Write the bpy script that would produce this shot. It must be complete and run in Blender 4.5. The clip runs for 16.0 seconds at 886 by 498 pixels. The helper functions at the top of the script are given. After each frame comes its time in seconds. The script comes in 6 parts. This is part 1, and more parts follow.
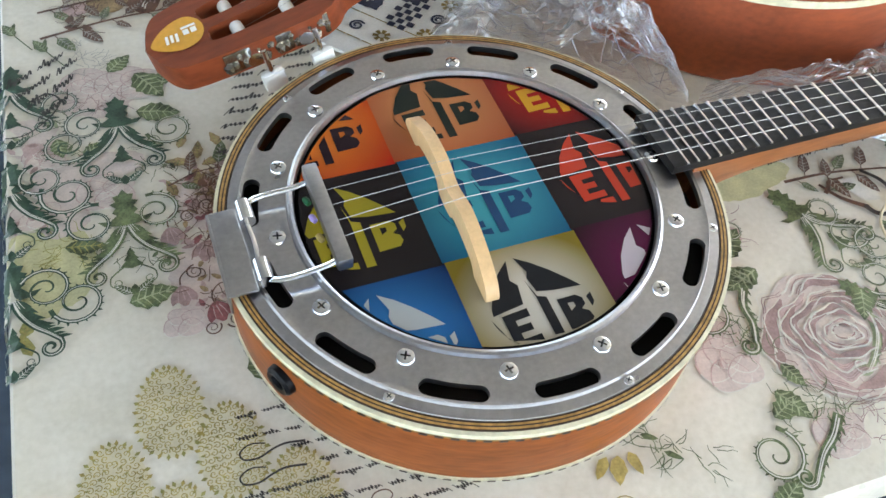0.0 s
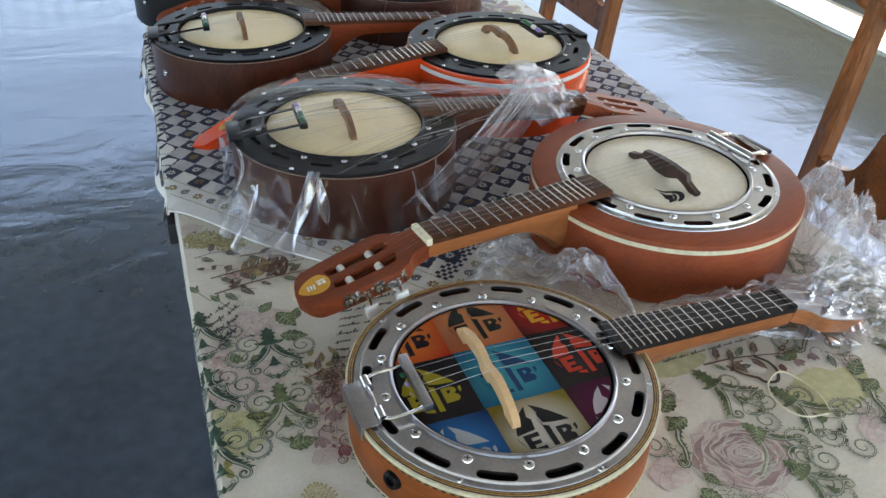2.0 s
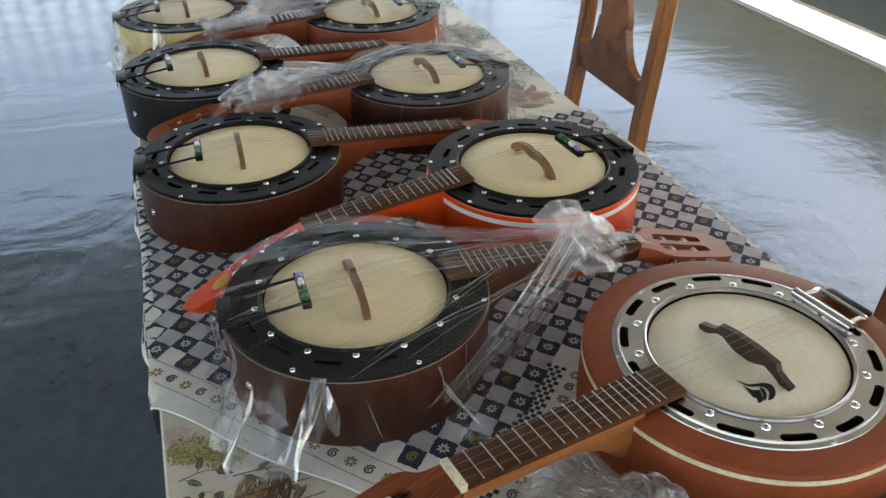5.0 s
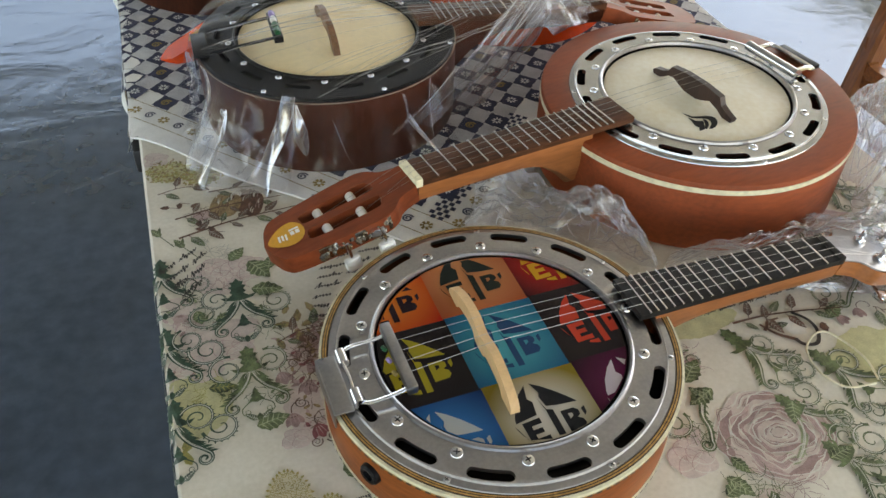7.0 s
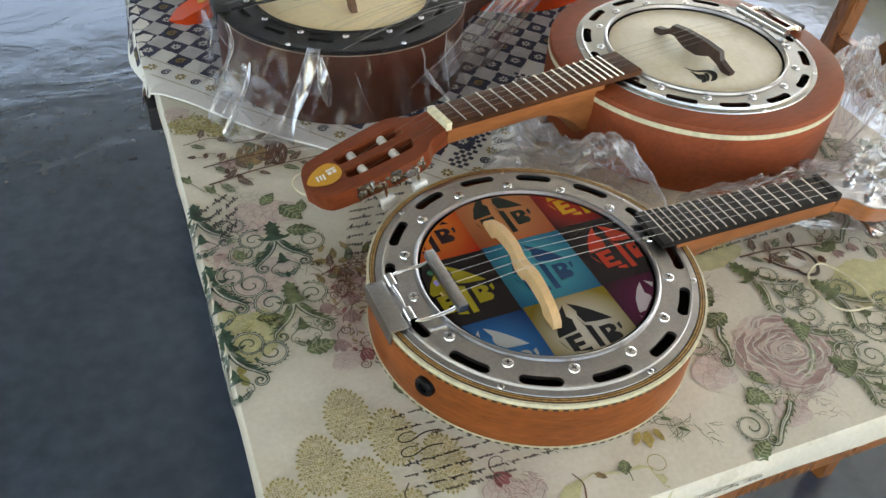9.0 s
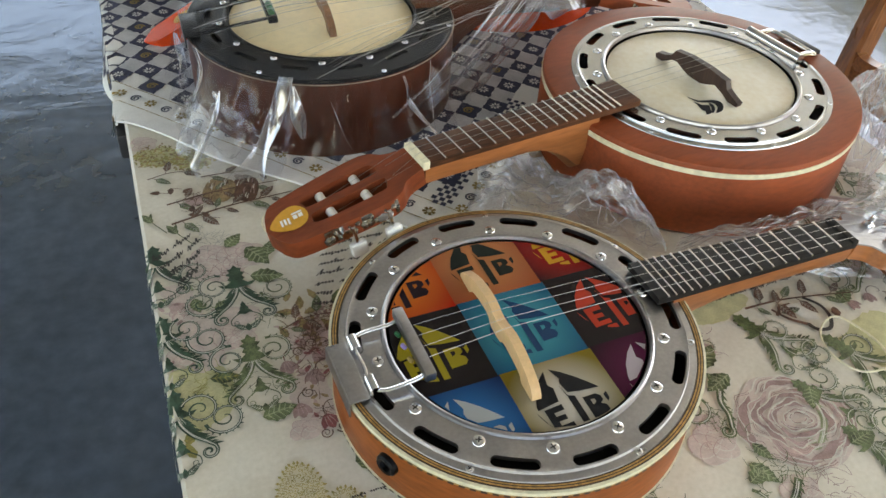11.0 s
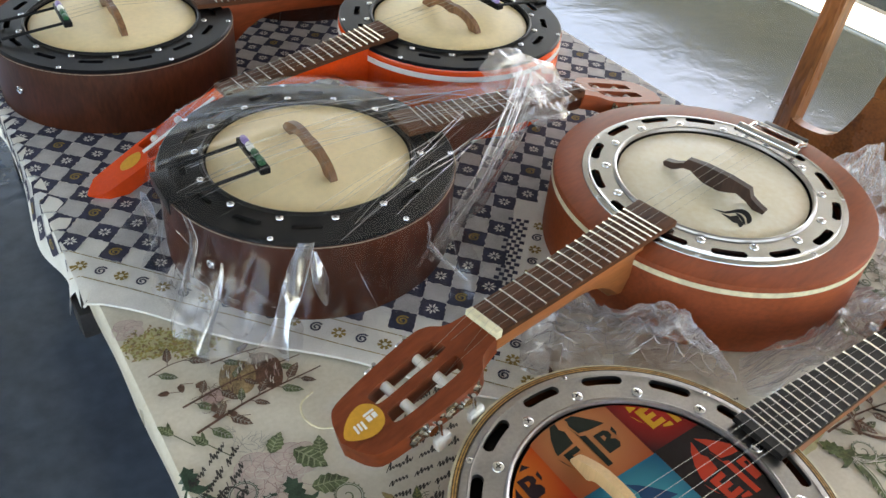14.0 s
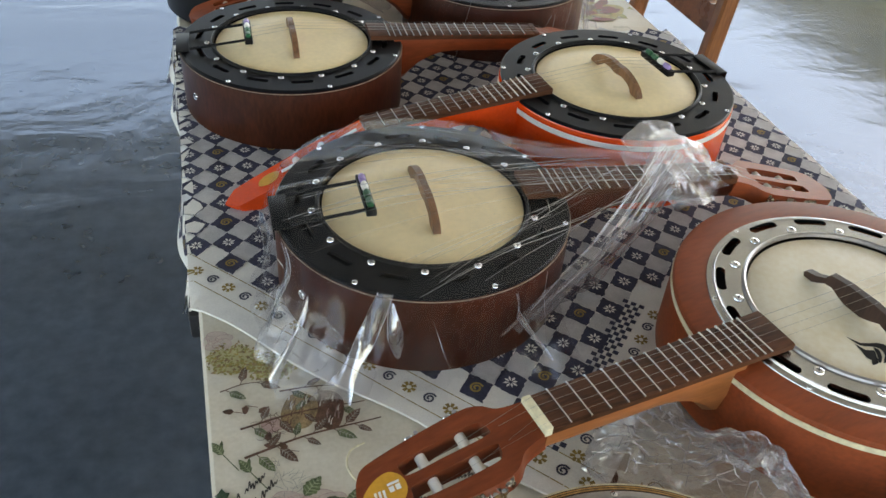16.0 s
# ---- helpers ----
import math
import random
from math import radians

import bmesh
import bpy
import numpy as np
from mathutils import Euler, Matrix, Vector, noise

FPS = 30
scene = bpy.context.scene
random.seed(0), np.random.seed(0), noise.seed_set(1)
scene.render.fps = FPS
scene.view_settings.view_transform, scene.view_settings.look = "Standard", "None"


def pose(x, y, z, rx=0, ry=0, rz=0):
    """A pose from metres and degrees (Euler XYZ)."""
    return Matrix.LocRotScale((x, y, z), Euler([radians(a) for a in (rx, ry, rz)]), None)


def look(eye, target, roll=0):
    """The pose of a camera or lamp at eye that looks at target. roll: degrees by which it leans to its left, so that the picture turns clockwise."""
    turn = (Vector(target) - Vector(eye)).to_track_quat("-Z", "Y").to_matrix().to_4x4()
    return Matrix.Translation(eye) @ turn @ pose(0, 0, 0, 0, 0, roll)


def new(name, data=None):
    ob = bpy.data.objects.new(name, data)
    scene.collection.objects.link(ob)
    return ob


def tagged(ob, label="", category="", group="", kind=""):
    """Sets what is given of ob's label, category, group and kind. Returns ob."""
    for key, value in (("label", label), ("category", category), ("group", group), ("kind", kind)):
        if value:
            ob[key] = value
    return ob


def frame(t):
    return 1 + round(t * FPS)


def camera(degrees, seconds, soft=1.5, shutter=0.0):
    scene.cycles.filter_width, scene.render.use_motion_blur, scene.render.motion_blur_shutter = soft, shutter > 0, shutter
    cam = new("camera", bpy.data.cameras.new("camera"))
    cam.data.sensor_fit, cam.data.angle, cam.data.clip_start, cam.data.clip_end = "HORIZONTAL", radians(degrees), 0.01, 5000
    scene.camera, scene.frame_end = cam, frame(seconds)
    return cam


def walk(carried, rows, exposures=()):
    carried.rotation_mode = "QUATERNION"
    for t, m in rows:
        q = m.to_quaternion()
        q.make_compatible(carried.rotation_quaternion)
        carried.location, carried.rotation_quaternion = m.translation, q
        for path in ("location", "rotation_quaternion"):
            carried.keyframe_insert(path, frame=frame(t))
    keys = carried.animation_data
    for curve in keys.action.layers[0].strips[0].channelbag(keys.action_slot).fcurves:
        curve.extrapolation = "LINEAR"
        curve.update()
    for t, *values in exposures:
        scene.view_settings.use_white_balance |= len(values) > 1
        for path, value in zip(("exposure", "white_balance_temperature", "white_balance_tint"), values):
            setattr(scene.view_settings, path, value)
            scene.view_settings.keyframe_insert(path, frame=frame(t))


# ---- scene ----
cam = camera(56.3, 16.0)
PATH = [
    (0, (0.1172, -0.1626, 1.153), (0.6142, 0.956, -0.429), 7.0),
    (0.5, (0.1091, -0.2397, 1.204), (0.5939, 1.0453, -0.25), 5.3),
    (1, (0.0755, -0.2949, 1.24), (0.602, 1.1148, -0.077), 4.5),
    (1.5, (0.0251, -0.3538, 1.281), (0.6027, 1.1341, 0.075), 3.5),
    (2, (0.0025, -0.3887, 1.32), (0.5885, 1.1566, 0.194), 2.6),
    (2.5, (0.0059, -0.3629, 1.337), (0.5657, 1.2328, 0.269), 1.7),
    (3, (0.0377, -0.2841, 1.356), (0.5616, 1.3445, 0.32), 1.2),
    (3.2, (0.0586, -0.2506, 1.363), (0.5593, 1.3923, 0.339), 0.9),
    (5.3, (0.0845, -0.1551, 1.378), (0.6216, 1.408, 0.252), -0.2),
    (5.5, (0.0996, -0.1757, 1.357), (0.6119, 1.3653, 0.191), 0.1),
    (6, (0.1199, -0.2247, 1.32), (0.5897, 1.2453, 0.048), 0.7),
    (6.5, (0.1165, -0.2527, 1.298), (0.5746, 1.18, -0.021), 0.8),
    (7, (0.0627, -0.2818, 1.294), (0.5665, 1.1181, -0.042), 1.9),
    (7.5, (0.0055, -0.3083, 1.279), (0.5668, 1.0657, -0.061), 3.3),
    (8, (-0.028, -0.3331, 1.28), (0.5819, 1.0276, -0.053), 4.3),
    (8.2, (-0.0374, -0.3345, 1.283), (0.5939, 1.0149, -0.052), 4.8),
    (10.5, (0.0152, -0.2657, 1.265), (0.5977, 1.1047, -0.071), 3.9),
    (11, (0.032, -0.262, 1.268), (0.614, 1.1096, -0.066), 3.9),
    (11.5, (0.0573, -0.2588, 1.278), (0.6362, 1.1131, -0.058), 3.9),
    (12, (0.0535, -0.2397, 1.275), (0.6449, 1.1181, -0.068), 4.5),
    (12.5, (0.0131, -0.1896, 1.279), (0.7032, 1.1398, -0.046), 5.1),
    (13, (-0.0449, -0.132, 1.292), (0.776, 1.1596, 0.004), 5.5),
    (13.5, (-0.0803, -0.0928, 1.291), (0.8258, 1.1665, 0.029), 5.9),
    (14, (-0.0737, -0.0674, 1.296), (0.8547, 1.1856, 0.044), 5.5),
    (14.5, (-0.0293, -0.0603, 1.308), (0.8205, 1.2657, 0.076), 4.4),
    (15, (0.0257, -0.0742, 1.323), (0.7046, 1.358, 0.104), 4.1),
    (15.5, (0.0515, -0.0853, 1.322), (0.5722, 1.402, 0.09), 3.9),
    (16, (0.0327, -0.0707, 1.318), (0.5293, 1.4161, 0.075), 4.6),
]
walk(cam, [(t, look(eye, target, roll)) for t, eye, target, roll in PATH], [(0.0, 3.50, 7300, 13), (1.0, 2.92, 7150, 14), (1.5, 2.80, 7200, 15), (3.0, 2.58, 7700, 12), (5.5, 2.52, 8200, 13), (7.0, 2.85, 8400, 13), (8.2, 2.87, 8400, 13), (10.5, 2.97, 8400, 13), (12.0, 2.97, 8400, 13), (14.5, 3.02, 8050, 14), (15.1, 2.83, 8250, 13), (16.0, 2.82, 8150, 13)])
TABLE = 0.76          # height of the covered table top

# ---- world, sun ----
world = bpy.data.worlds.new("sky")
scene.world = world
world.use_nodes = True
wn = world.node_tree
sky = wn.nodes.new("ShaderNodeTexSky")
sky.sky_type, sky.sun_disc = "NISHITA", False
sky.sun_elevation, sky.sun_rotation = radians(57), radians(90)
sky.air_density, sky.dust_density = 1.0, 2.0
wn.links.new(sky.outputs[0], wn.nodes["Background"].inputs[0])
wn.nodes["Background"].inputs[1].default_value = 0.15
sun = new("sun", bpy.data.lights.new("sun", "SUN"))
sun.data.energy, sun.data.angle, sun.data.color = 5.0, radians(0.5), (1.0, 0.95, 0.86)
sun.matrix_world = look((10.0, 0.0, 15.6), (0, 0, 0))


# ---- materials ----
def nodes_of(m):
    m.use_nodes = True
    return m.node_tree.nodes, m.node_tree.links, m.node_tree.nodes["Principled BSDF"]


def surface(name, rgb, rough=0.5, metal=0.0, vary=0.12, size=0.05, grain=0.004, bump=0.1, coat=0.0, stretch=(1, 1, 1), dark=None, spec=0.4):
    """Principled surface with variation at two sizes (metres) and a fine relief."""
    m = bpy.data.materials.new(name)
    n, l, p = nodes_of(m)
    tc, mp = n.new("ShaderNodeTexCoord"), n.new("ShaderNodeMapping")
    mp.inputs["Scale"].default_value = stretch
    l.new(tc.outputs["Object"], mp.inputs[0])
    big, fine = n.new("ShaderNodeTexNoise"), n.new("ShaderNodeTexNoise")
    for tex, s, d in ((big, size, 3), (fine, grain, 4)):
        tex.inputs["Scale"].default_value, tex.inputs["Detail"].default_value = 1 / s, d
        l.new(mp.outputs[0], tex.inputs["Vector"])
    mixv = n.new("ShaderNodeMix")
    mixv.inputs[0].default_value = 0.45
    l.new(big.outputs["Fac"], mixv.inputs[2]), l.new(fine.outputs["Fac"], mixv.inputs[3])
    ramp = n.new("ShaderNodeValToRGB")
    lo = dark or [c * (1 - 2 * vary) for c in rgb]
    hi = [min(1, c * (1 + vary)) for c in rgb]
    ramp.color_ramp.elements[0].position, ramp.color_ramp.elements[1].position = 0.32, 0.66
    ramp.color_ramp.elements[0].color, ramp.color_ramp.elements[1].color = (*lo, 1), (*hi, 1)
    l.new(mixv.outputs[0], ramp.inputs[0]), l.new(ramp.outputs[0], p.inputs["Base Color"])
    rr = n.new("ShaderNodeMapRange")
    rr.inputs["To Min"].default_value, rr.inputs["To Max"].default_value = rough * 0.75, min(1, rough * 1.25)
    l.new(big.outputs["Fac"], rr.inputs[0]), l.new(rr.outputs[0], p.inputs["Roughness"])
    p.inputs["Metallic"].default_value, p.inputs["Coat Weight"].default_value = metal, coat
    p.inputs["Coat Roughness"].default_value = 0.12
    p.inputs["Specular IOR Level"].default_value = spec
    if bump:
        b = n.new("ShaderNodeBump")
        b.inputs["Strength"].default_value, b.inputs["Distance"].default_value = bump, grain * 0.3
        l.new(fine.outputs["Fac"], b.inputs["Height"]), l.new(b.outputs[0], p.inputs["Normal"])
    return m


def film_material(name, body, gloss, size, wrinkle, rough, graze=0.6):
    """Clear thin plastic film: mostly see-through, glossy creases."""
    m = bpy.data.materials.new(name)
    n, l, p = nodes_of(m)
    n.remove(p)
    out = n["Material Output"]
    tc, tex, bmp = n.new("ShaderNodeTexCoord"), n.new("ShaderNodeTexNoise"), n.new("ShaderNodeBump")
    tex.inputs["Scale"].default_value, tex.inputs["Detail"].default_value, tex.inputs["Distortion"].default_value = 1 / size, 3, 1.2
    bmp.inputs["Strength"].default_value, bmp.inputs["Distance"].default_value = wrinkle, size * 0.25
    l.new(tc.outputs["Object"], tex.inputs["Vector"]), l.new(tex.outputs["Fac"], bmp.inputs["Height"])
    clear, milk, shine = n.new("ShaderNodeBsdfTransparent"), n.new("ShaderNodeBsdfTranslucent"), n.new("ShaderNodeBsdfGlossy")
    clear.inputs[0].default_value = (0.97, 0.97, 0.98, 1)
    milk.inputs[0].default_value = (0.85, 0.85, 0.88, 1)
    shine.inputs["Roughness"].default_value = rough
    l.new(bmp.outputs[0], shine.inputs["Normal"])
    fr, pw, ml = n.new("ShaderNodeLayerWeight"), n.new("ShaderNodeMath"), n.new("ShaderNodeMath")
    fr.inputs[0].default_value = 0.5
    pw.operation, pw.inputs[1].default_value = "POWER", 3.0
    ml.operation, ml.inputs[1].default_value, ml.inputs[2].default_value = "MULTIPLY_ADD", graze, gloss
    l.new(bmp.outputs[0], fr.inputs["Normal"])
    l.new(fr.outputs["Facing"], pw.inputs[0]), l.new(pw.outputs[0], ml.inputs[0])
    base, top = n.new("ShaderNodeMixShader"), n.new("ShaderNodeMixShader")
    base.inputs[0].default_value = body
    l.new(clear.outputs[0], base.inputs[1]), l.new(milk.outputs[0], base.inputs[2])
    l.new(ml.outputs[0], top.inputs[0]), l.new(base.outputs[0], top.inputs[1]), l.new(shine.outputs[0], top.inputs[2])
    l.new(top.outputs[0], out.inputs[0])
    return m


def floor_material():
    """Hand-trowelled polished cement: soft waves, patchy gloss."""
    m = surface("polished_cement", (0.038, 0.056, 0.076), 0.17, vary=0.22, size=0.5, grain=0.04, bump=0.0, spec=1.0)
    n, l, p = nodes_of(m)
    tc, mp, w1, w2, add, b = (n.new("ShaderNode" + k) for k in ("TexCoord", "Mapping", "TexNoise", "TexNoise", "Math", "Bump"))
    mp.inputs["Scale"].default_value, mp.inputs["Rotation"].default_value = (1, 1.7, 1), (0, 0, radians(-20))
    l.new(tc.outputs["Object"], mp.inputs[0])
    w1.inputs["Scale"].default_value, w1.inputs["Detail"].default_value, w1.inputs["Distortion"].default_value = 2.2, 4, 0.8
    w2.inputs["Scale"].default_value, w2.inputs["Detail"].default_value = 14, 3
    l.new(mp.outputs[0], w1.inputs["Vector"]), l.new(tc.outputs["Object"], w2.inputs["Vector"])
    add.operation = "MULTIPLY_ADD"
    add.inputs[1].default_value = 0.20
    p.inputs["Specular Tint"].default_value = (0.91, 1.0, 1.02, 1.0)
    l.new(w2.outputs["Fac"], add.inputs[0]), l.new(w1.outputs["Fac"], add.inputs[2])
    b.inputs["Strength"].default_value, b.inputs["Distance"].default_value = 0.31, 0.018
    l.new(add.outputs[0], b.inputs["Height"]), l.new(b.outputs[0], p.inputs["Normal"])
    return m


M = {
    "floor": floor_material(),
    "plaster": surface("plaster", (0.62, 0.60, 0.50), 0.8, size=0.6, grain=0.02),
    "yellow_plaster": surface("yellow_plaster", (0.62, 0.57, 0.36), 0.8, size=0.4, grain=0.02),
    # sunlight on the floor put into a pale colour
    "painted_sun_patch": surface("painted_sun_patch", (0.55, 0.54, 0.50), 0.7, size=0.3, grain=0.02),
    "base_plaster": surface("grey_base", (0.45, 0.45, 0.42), 0.8, size=0.2, grain=0.02),
    "ceiling": surface("ceiling_paint", (0.66, 0.65, 0.62), 0.8, size=0.8, grain=0.02),
    "wire": surface("string_wire", (0.42, 0.40, 0.37), 0.4, 1.0, vary=0.1, bump=0),
    "iron": surface("black_iron", (0.03, 0.03, 0.032), 0.5, vary=0.2),
    "cloth": surface("oilcloth_cream", (0.70, 0.655, 0.555), 0.30, vary=0.05, size=0.05, grain=0.004, bump=0.05, dark=(0.60, 0.55, 0.44)),
    "steel": surface("brushed_steel", (0.44, 0.43, 0.435), 0.30, 1.0, vary=0.10, size=0.04, grain=0.003, bump=0.03),
    "polished": surface("polished_steel", (0.44, 0.44, 0.435), 0.24, 1.0, vary=0.08, size=0.03, grain=0.003, bump=0.02),
    "chrome": surface("chrome", (0.75, 0.75, 0.76), 0.12, 1.0, vary=0.05, bump=0.0),
    "dark_metal": surface("aged_metal", (0.36, 0.33, 0.28), 0.25, 1.0, vary=0.3, size=0.01, bump=0.1),
    "black": surface("black_lacquer", (0.007, 0.007, 0.008), 0.36, spec=0.12, vary=0.25, size=0.03, bump=0.03),
    # near black: shade of holes and recesses put into the colour
    "recess_shade": surface("painted_recess_shade", (0.012, 0.010, 0.009), 0.8, bump=0),
    "ebony": surface("ebony", (0.016, 0.014, 0.013), 0.5, spec=0.15, vary=0.3, size=0.03, grain=0.003, stretch=(0.15, 1, 1)),
    "rosewood": surface("rosewood", (0.095, 0.036, 0.017), 0.55, spec=0.15, vary=0.35, size=0.02, grain=0.002, stretch=(0.12, 1, 1)),
    "cedar": surface("satin_cedar", (0.27, 0.054, 0.015), 0.48, spec=0.34, vary=0.18, size=0.05, grain=0.004, stretch=(0.25, 1, 1), bump=0.04),
    "head_wood": surface("red_brown_head", (0.20, 0.043, 0.015), 0.4, spec=0.25, vary=0.2, size=0.04, grain=0.004, stretch=(0.25, 1, 1), bump=0.04),
    "cedar_neck": surface("cedar_neck", (0.34, 0.115, 0.036), 0.42, vary=0.2, size=0.03, grain=0.003, stretch=(0.15, 1, 1), bump=0.04),
    "honey": surface("honey_wood", (0.26, 0.072, 0.019), 0.38, spec=0.2, vary=0.22, size=0.04, grain=0.004, stretch=(0.3, 0.3, 1.6), bump=0.04),
    "mahogany": surface("dark_mahogany", (0.058, 0.0145, 0.0062), 0.34, spec=0.2, vary=0.3, size=0.05, grain=0.004, stretch=(1, 1, 0.3), bump=0.04),
    "orange": surface("orange_lacquer", (0.68, 0.060, 0.008), 0.24, vary=0.08, size=0.08, grain=0.004, bump=0.02, coat=0.4),
    "maple": surface("pale_maple", (0.62, 0.47, 0.20), 0.35, vary=0.12, size=0.04, grain=0.003, stretch=(1, 1, 0.3), bump=0.03),
    "pine": surface("pale_wood", (0.66, 0.42, 0.21), 0.45, vary=0.07, size=0.012, grain=0.002, stretch=(1, 0.1, 1), bump=0.08),
    "bridge_wood": surface("brown_bridge_wood", (0.20, 0.095, 0.045), 0.45, vary=0.3, size=0.012, grain=0.002, stretch=(1, 0.1, 1)),
    "bridge_dark": surface("dark_bridge_wood", (0.045, 0.022, 0.016), 0.45, vary=0.3, size=0.012, grain=0.002, stretch=(1, 0.1, 1)),
    "skin": surface("drum_skin", (0.85, 0.69, 0.40), 0.42, vary=0.05, size=0.05, grain=0.006, bump=0.03),
    "skin_grey": surface("pale_drum_skin", (0.80, 0.74, 0.60), 0.42, vary=0.09, size=0.06, grain=0.006, bump=0.03, dark=(0.76, 0.65, 0.44)),
    "fine_line": surface("brown_binding", (0.30, 0.22, 0.16), 0.4, vary=0.3, size=0.003, bump=0),
    "cream": surface("cream_binding", (0.72, 0.66, 0.46), 0.35, vary=0.12, size=0.01, bump=0.02),
    "white": surface("white_plastic", (0.78, 0.76, 0.70), 0.3, vary=0.06, bump=0.02),
    "chair": surface("varnished_wood", (0.30, 0.105, 0.030), 0.28, vary=0.3, size=0.05, grain=0.004, stretch=(1, 1, 0.15), bump=0.05),
    "film": film_material("clear_film", 0.010, 0.030, 0.03, 0.16, 0.06, 0.055),
    "film_bunched": film_material("bunched_film", 0.24, 0.09, 0.012, 0.35, 0.18),
    # extra milk whitens the pleats in place of reflected sky
    "pleat": film_material("film_pleat_whitened", 0.18, 0.32, 0.04, 0.10, 0.16),
    "skirt": film_material("slack_film", 0.04, 0.07, 0.012, 0.4, 0.12),
    "sheet": film_material("loose_film", 0.13, 0.20, 0.016, 0.9, 0.08),
    # milky white: highlights along film creases put into the colour
    "crease": film_material("film_painted_glint", 0.42, 0.22, 0.01, 0.1, 0.15),
    "check_white": surface("white_cotton", (0.76, 0.75, 0.71), 0.85, vary=0.07, size=0.03, grain=0.0015, bump=0.3),
    "check_grey": surface("grey_white_cotton", (0.50, 0.50, 0.505), 0.85, vary=0.14, size=0.02, grain=0.0012, bump=0.3),
    "check_navy": surface("navy_cotton", (0.040, 0.043, 0.080), 0.85, vary=0.25, size=0.01, grain=0.0015, bump=0.3),
    "ochre": surface("ochre_print", (0.30, 0.21, 0.06), 0.85, vary=0.2, size=0.01, bump=0),
    "gold": surface("gold_sticker", (0.62, 0.30, 0.035), 0.35, vary=0.1, bump=0),
}


# ---- mesh helpers ----
def thing(name, label, category, m, group="", kind=""):
    ob = new(name)
    ob.empty_display_size = 0.05
    ob.matrix_world = m
    return tagged(ob, label, category, group, kind)


def mesh_of(bm, material, name, smooth=True):
    me = bpy.data.meshes.new(name)
    bmesh.ops.recalc_face_normals(bm, faces=bm.faces)
    bm.to_mesh(me)
    bm.free()
    if material:
        me.materials.append(material)
    if smooth:
        for p in me.polygons:
            p.use_smooth = True
        me.set_sharp_from_angle(angle=radians(35))
    return me


def part(name, bm, material, parent, label="", m=None, smooth=True):
    ob = new(name, bm if isinstance(bm, bpy.types.Mesh) else mesh_of(bm, material, name, smooth))
    ob.parent = parent
    if m is not None:
        ob.matrix_local = m
    if label:
        ob["label"] = label
    return ob


def solo(name, bm, material, label, category, kind="", group="", m=None, smooth=True):
    ob = new(name, mesh_of(bm, material, name, smooth))
    if m is not None:
        ob.matrix_world = m
    return tagged(ob, label, category, group, kind)


def box(bm, x0, y0, z0, x1, y1, z1, bevel=0.0):
    r = bmesh.ops.create_cube(bm, size=1.0, matrix=Matrix.Translation(((x0 + x1) / 2, (y0 + y1) / 2, (z0 + z1) / 2)) @ Matrix.Diagonal((x1 - x0, y1 - y0, z1 - z0, 1)))
    if bevel:
        es = list({e for v in r["verts"] for e in v.link_edges})
        bmesh.ops.bevel(bm, geom=es, offset=bevel, segments=2, affect="EDGES", profile=0.6)
    return bm


def lathe(bm, profile, seg=96, closed=True):
    """Rings of (r, z) points turned about z."""
    rows = [[bm.verts.new((r * math.cos(2 * math.pi * i / seg), r * math.sin(2 * math.pi * i / seg), z)) for i in range(seg)] if r > 1e-6 else [bm.verts.new((0, 0, z))] for r, z in profile]
    pairs = list(zip(rows, rows[1:])) + ([(rows[-1], rows[0])] if closed else [])
    for a, b in pairs:
        for i in range(seg):
            j = (i + 1) % seg
            vs = [a[i % len(a)], a[j % len(a)], b[j % len(b)], b[i % len(b)]]
            vs = list(dict.fromkeys(vs))
            if len(vs) > 2:
                bm.faces.new(vs)
    return bm


def plate(bm, outline, holes=(), z0=0.0, z1=0.01):
    """A flat plate with holes: outlines of (x, y), from z0 to z1."""
    edges = []
    for loop in (outline, *holes):
        vs = [bm.verts.new((x, y, z1)) for x, y in loop]
        edges += [bm.edges.new((a, b)) for a, b in zip(vs, vs[1:] + vs[:1])]
    got = bmesh.ops.triangle_fill(bm, edges=edges, use_beauty=True)
    faces = [f for f in got["geom"] if isinstance(f, bmesh.types.BMFace)]
    if z0 != z1:
        ext = bmesh.ops.extrude_face_region(bm, geom=faces)
        bmesh.ops.translate(bm, vec=(0, 0, z0 - z1), verts=[v for v in ext["geom"] if isinstance(v, bmesh.types.BMVert)])
    return bm


def flat(bm, pts, z=0.0):
    f = bm.faces.new([bm.verts.new((x, y, z)) for x, y in pts])
    return f


def tube(bm, pts, r, seg=6, taper=1.0):
    """A round rod along points."""
    pts = [Vector(p) for p in pts]
    rows = []
    for i, p in enumerate(pts):
        d = (pts[min(i + 1, len(pts) - 1)] - pts[max(i - 1, 0)]).normalized()
        a = d.cross(Vector((0, 0, 1)))
        a = a.normalized() if a.length > 1e-4 else Vector((1, 0, 0))
        b = d.cross(a).normalized()
        rr = r * (1 + (taper - 1) * i / max(1, len(pts) - 1))
        rows.append([bm.verts.new(p + rr * (math.cos(2 * math.pi * k / seg) * a + math.sin(2 * math.pi * k / seg) * b)) for k in range(seg)])
    for a, b in zip(rows, rows[1:]):
        for k in range(seg):
            bm.faces.new((a[k], a[(k + 1) % seg], b[(k + 1) % seg], b[k]))
    bm.faces.new(rows[0]), bm.faces.new(rows[-1][::-1])
    return bm


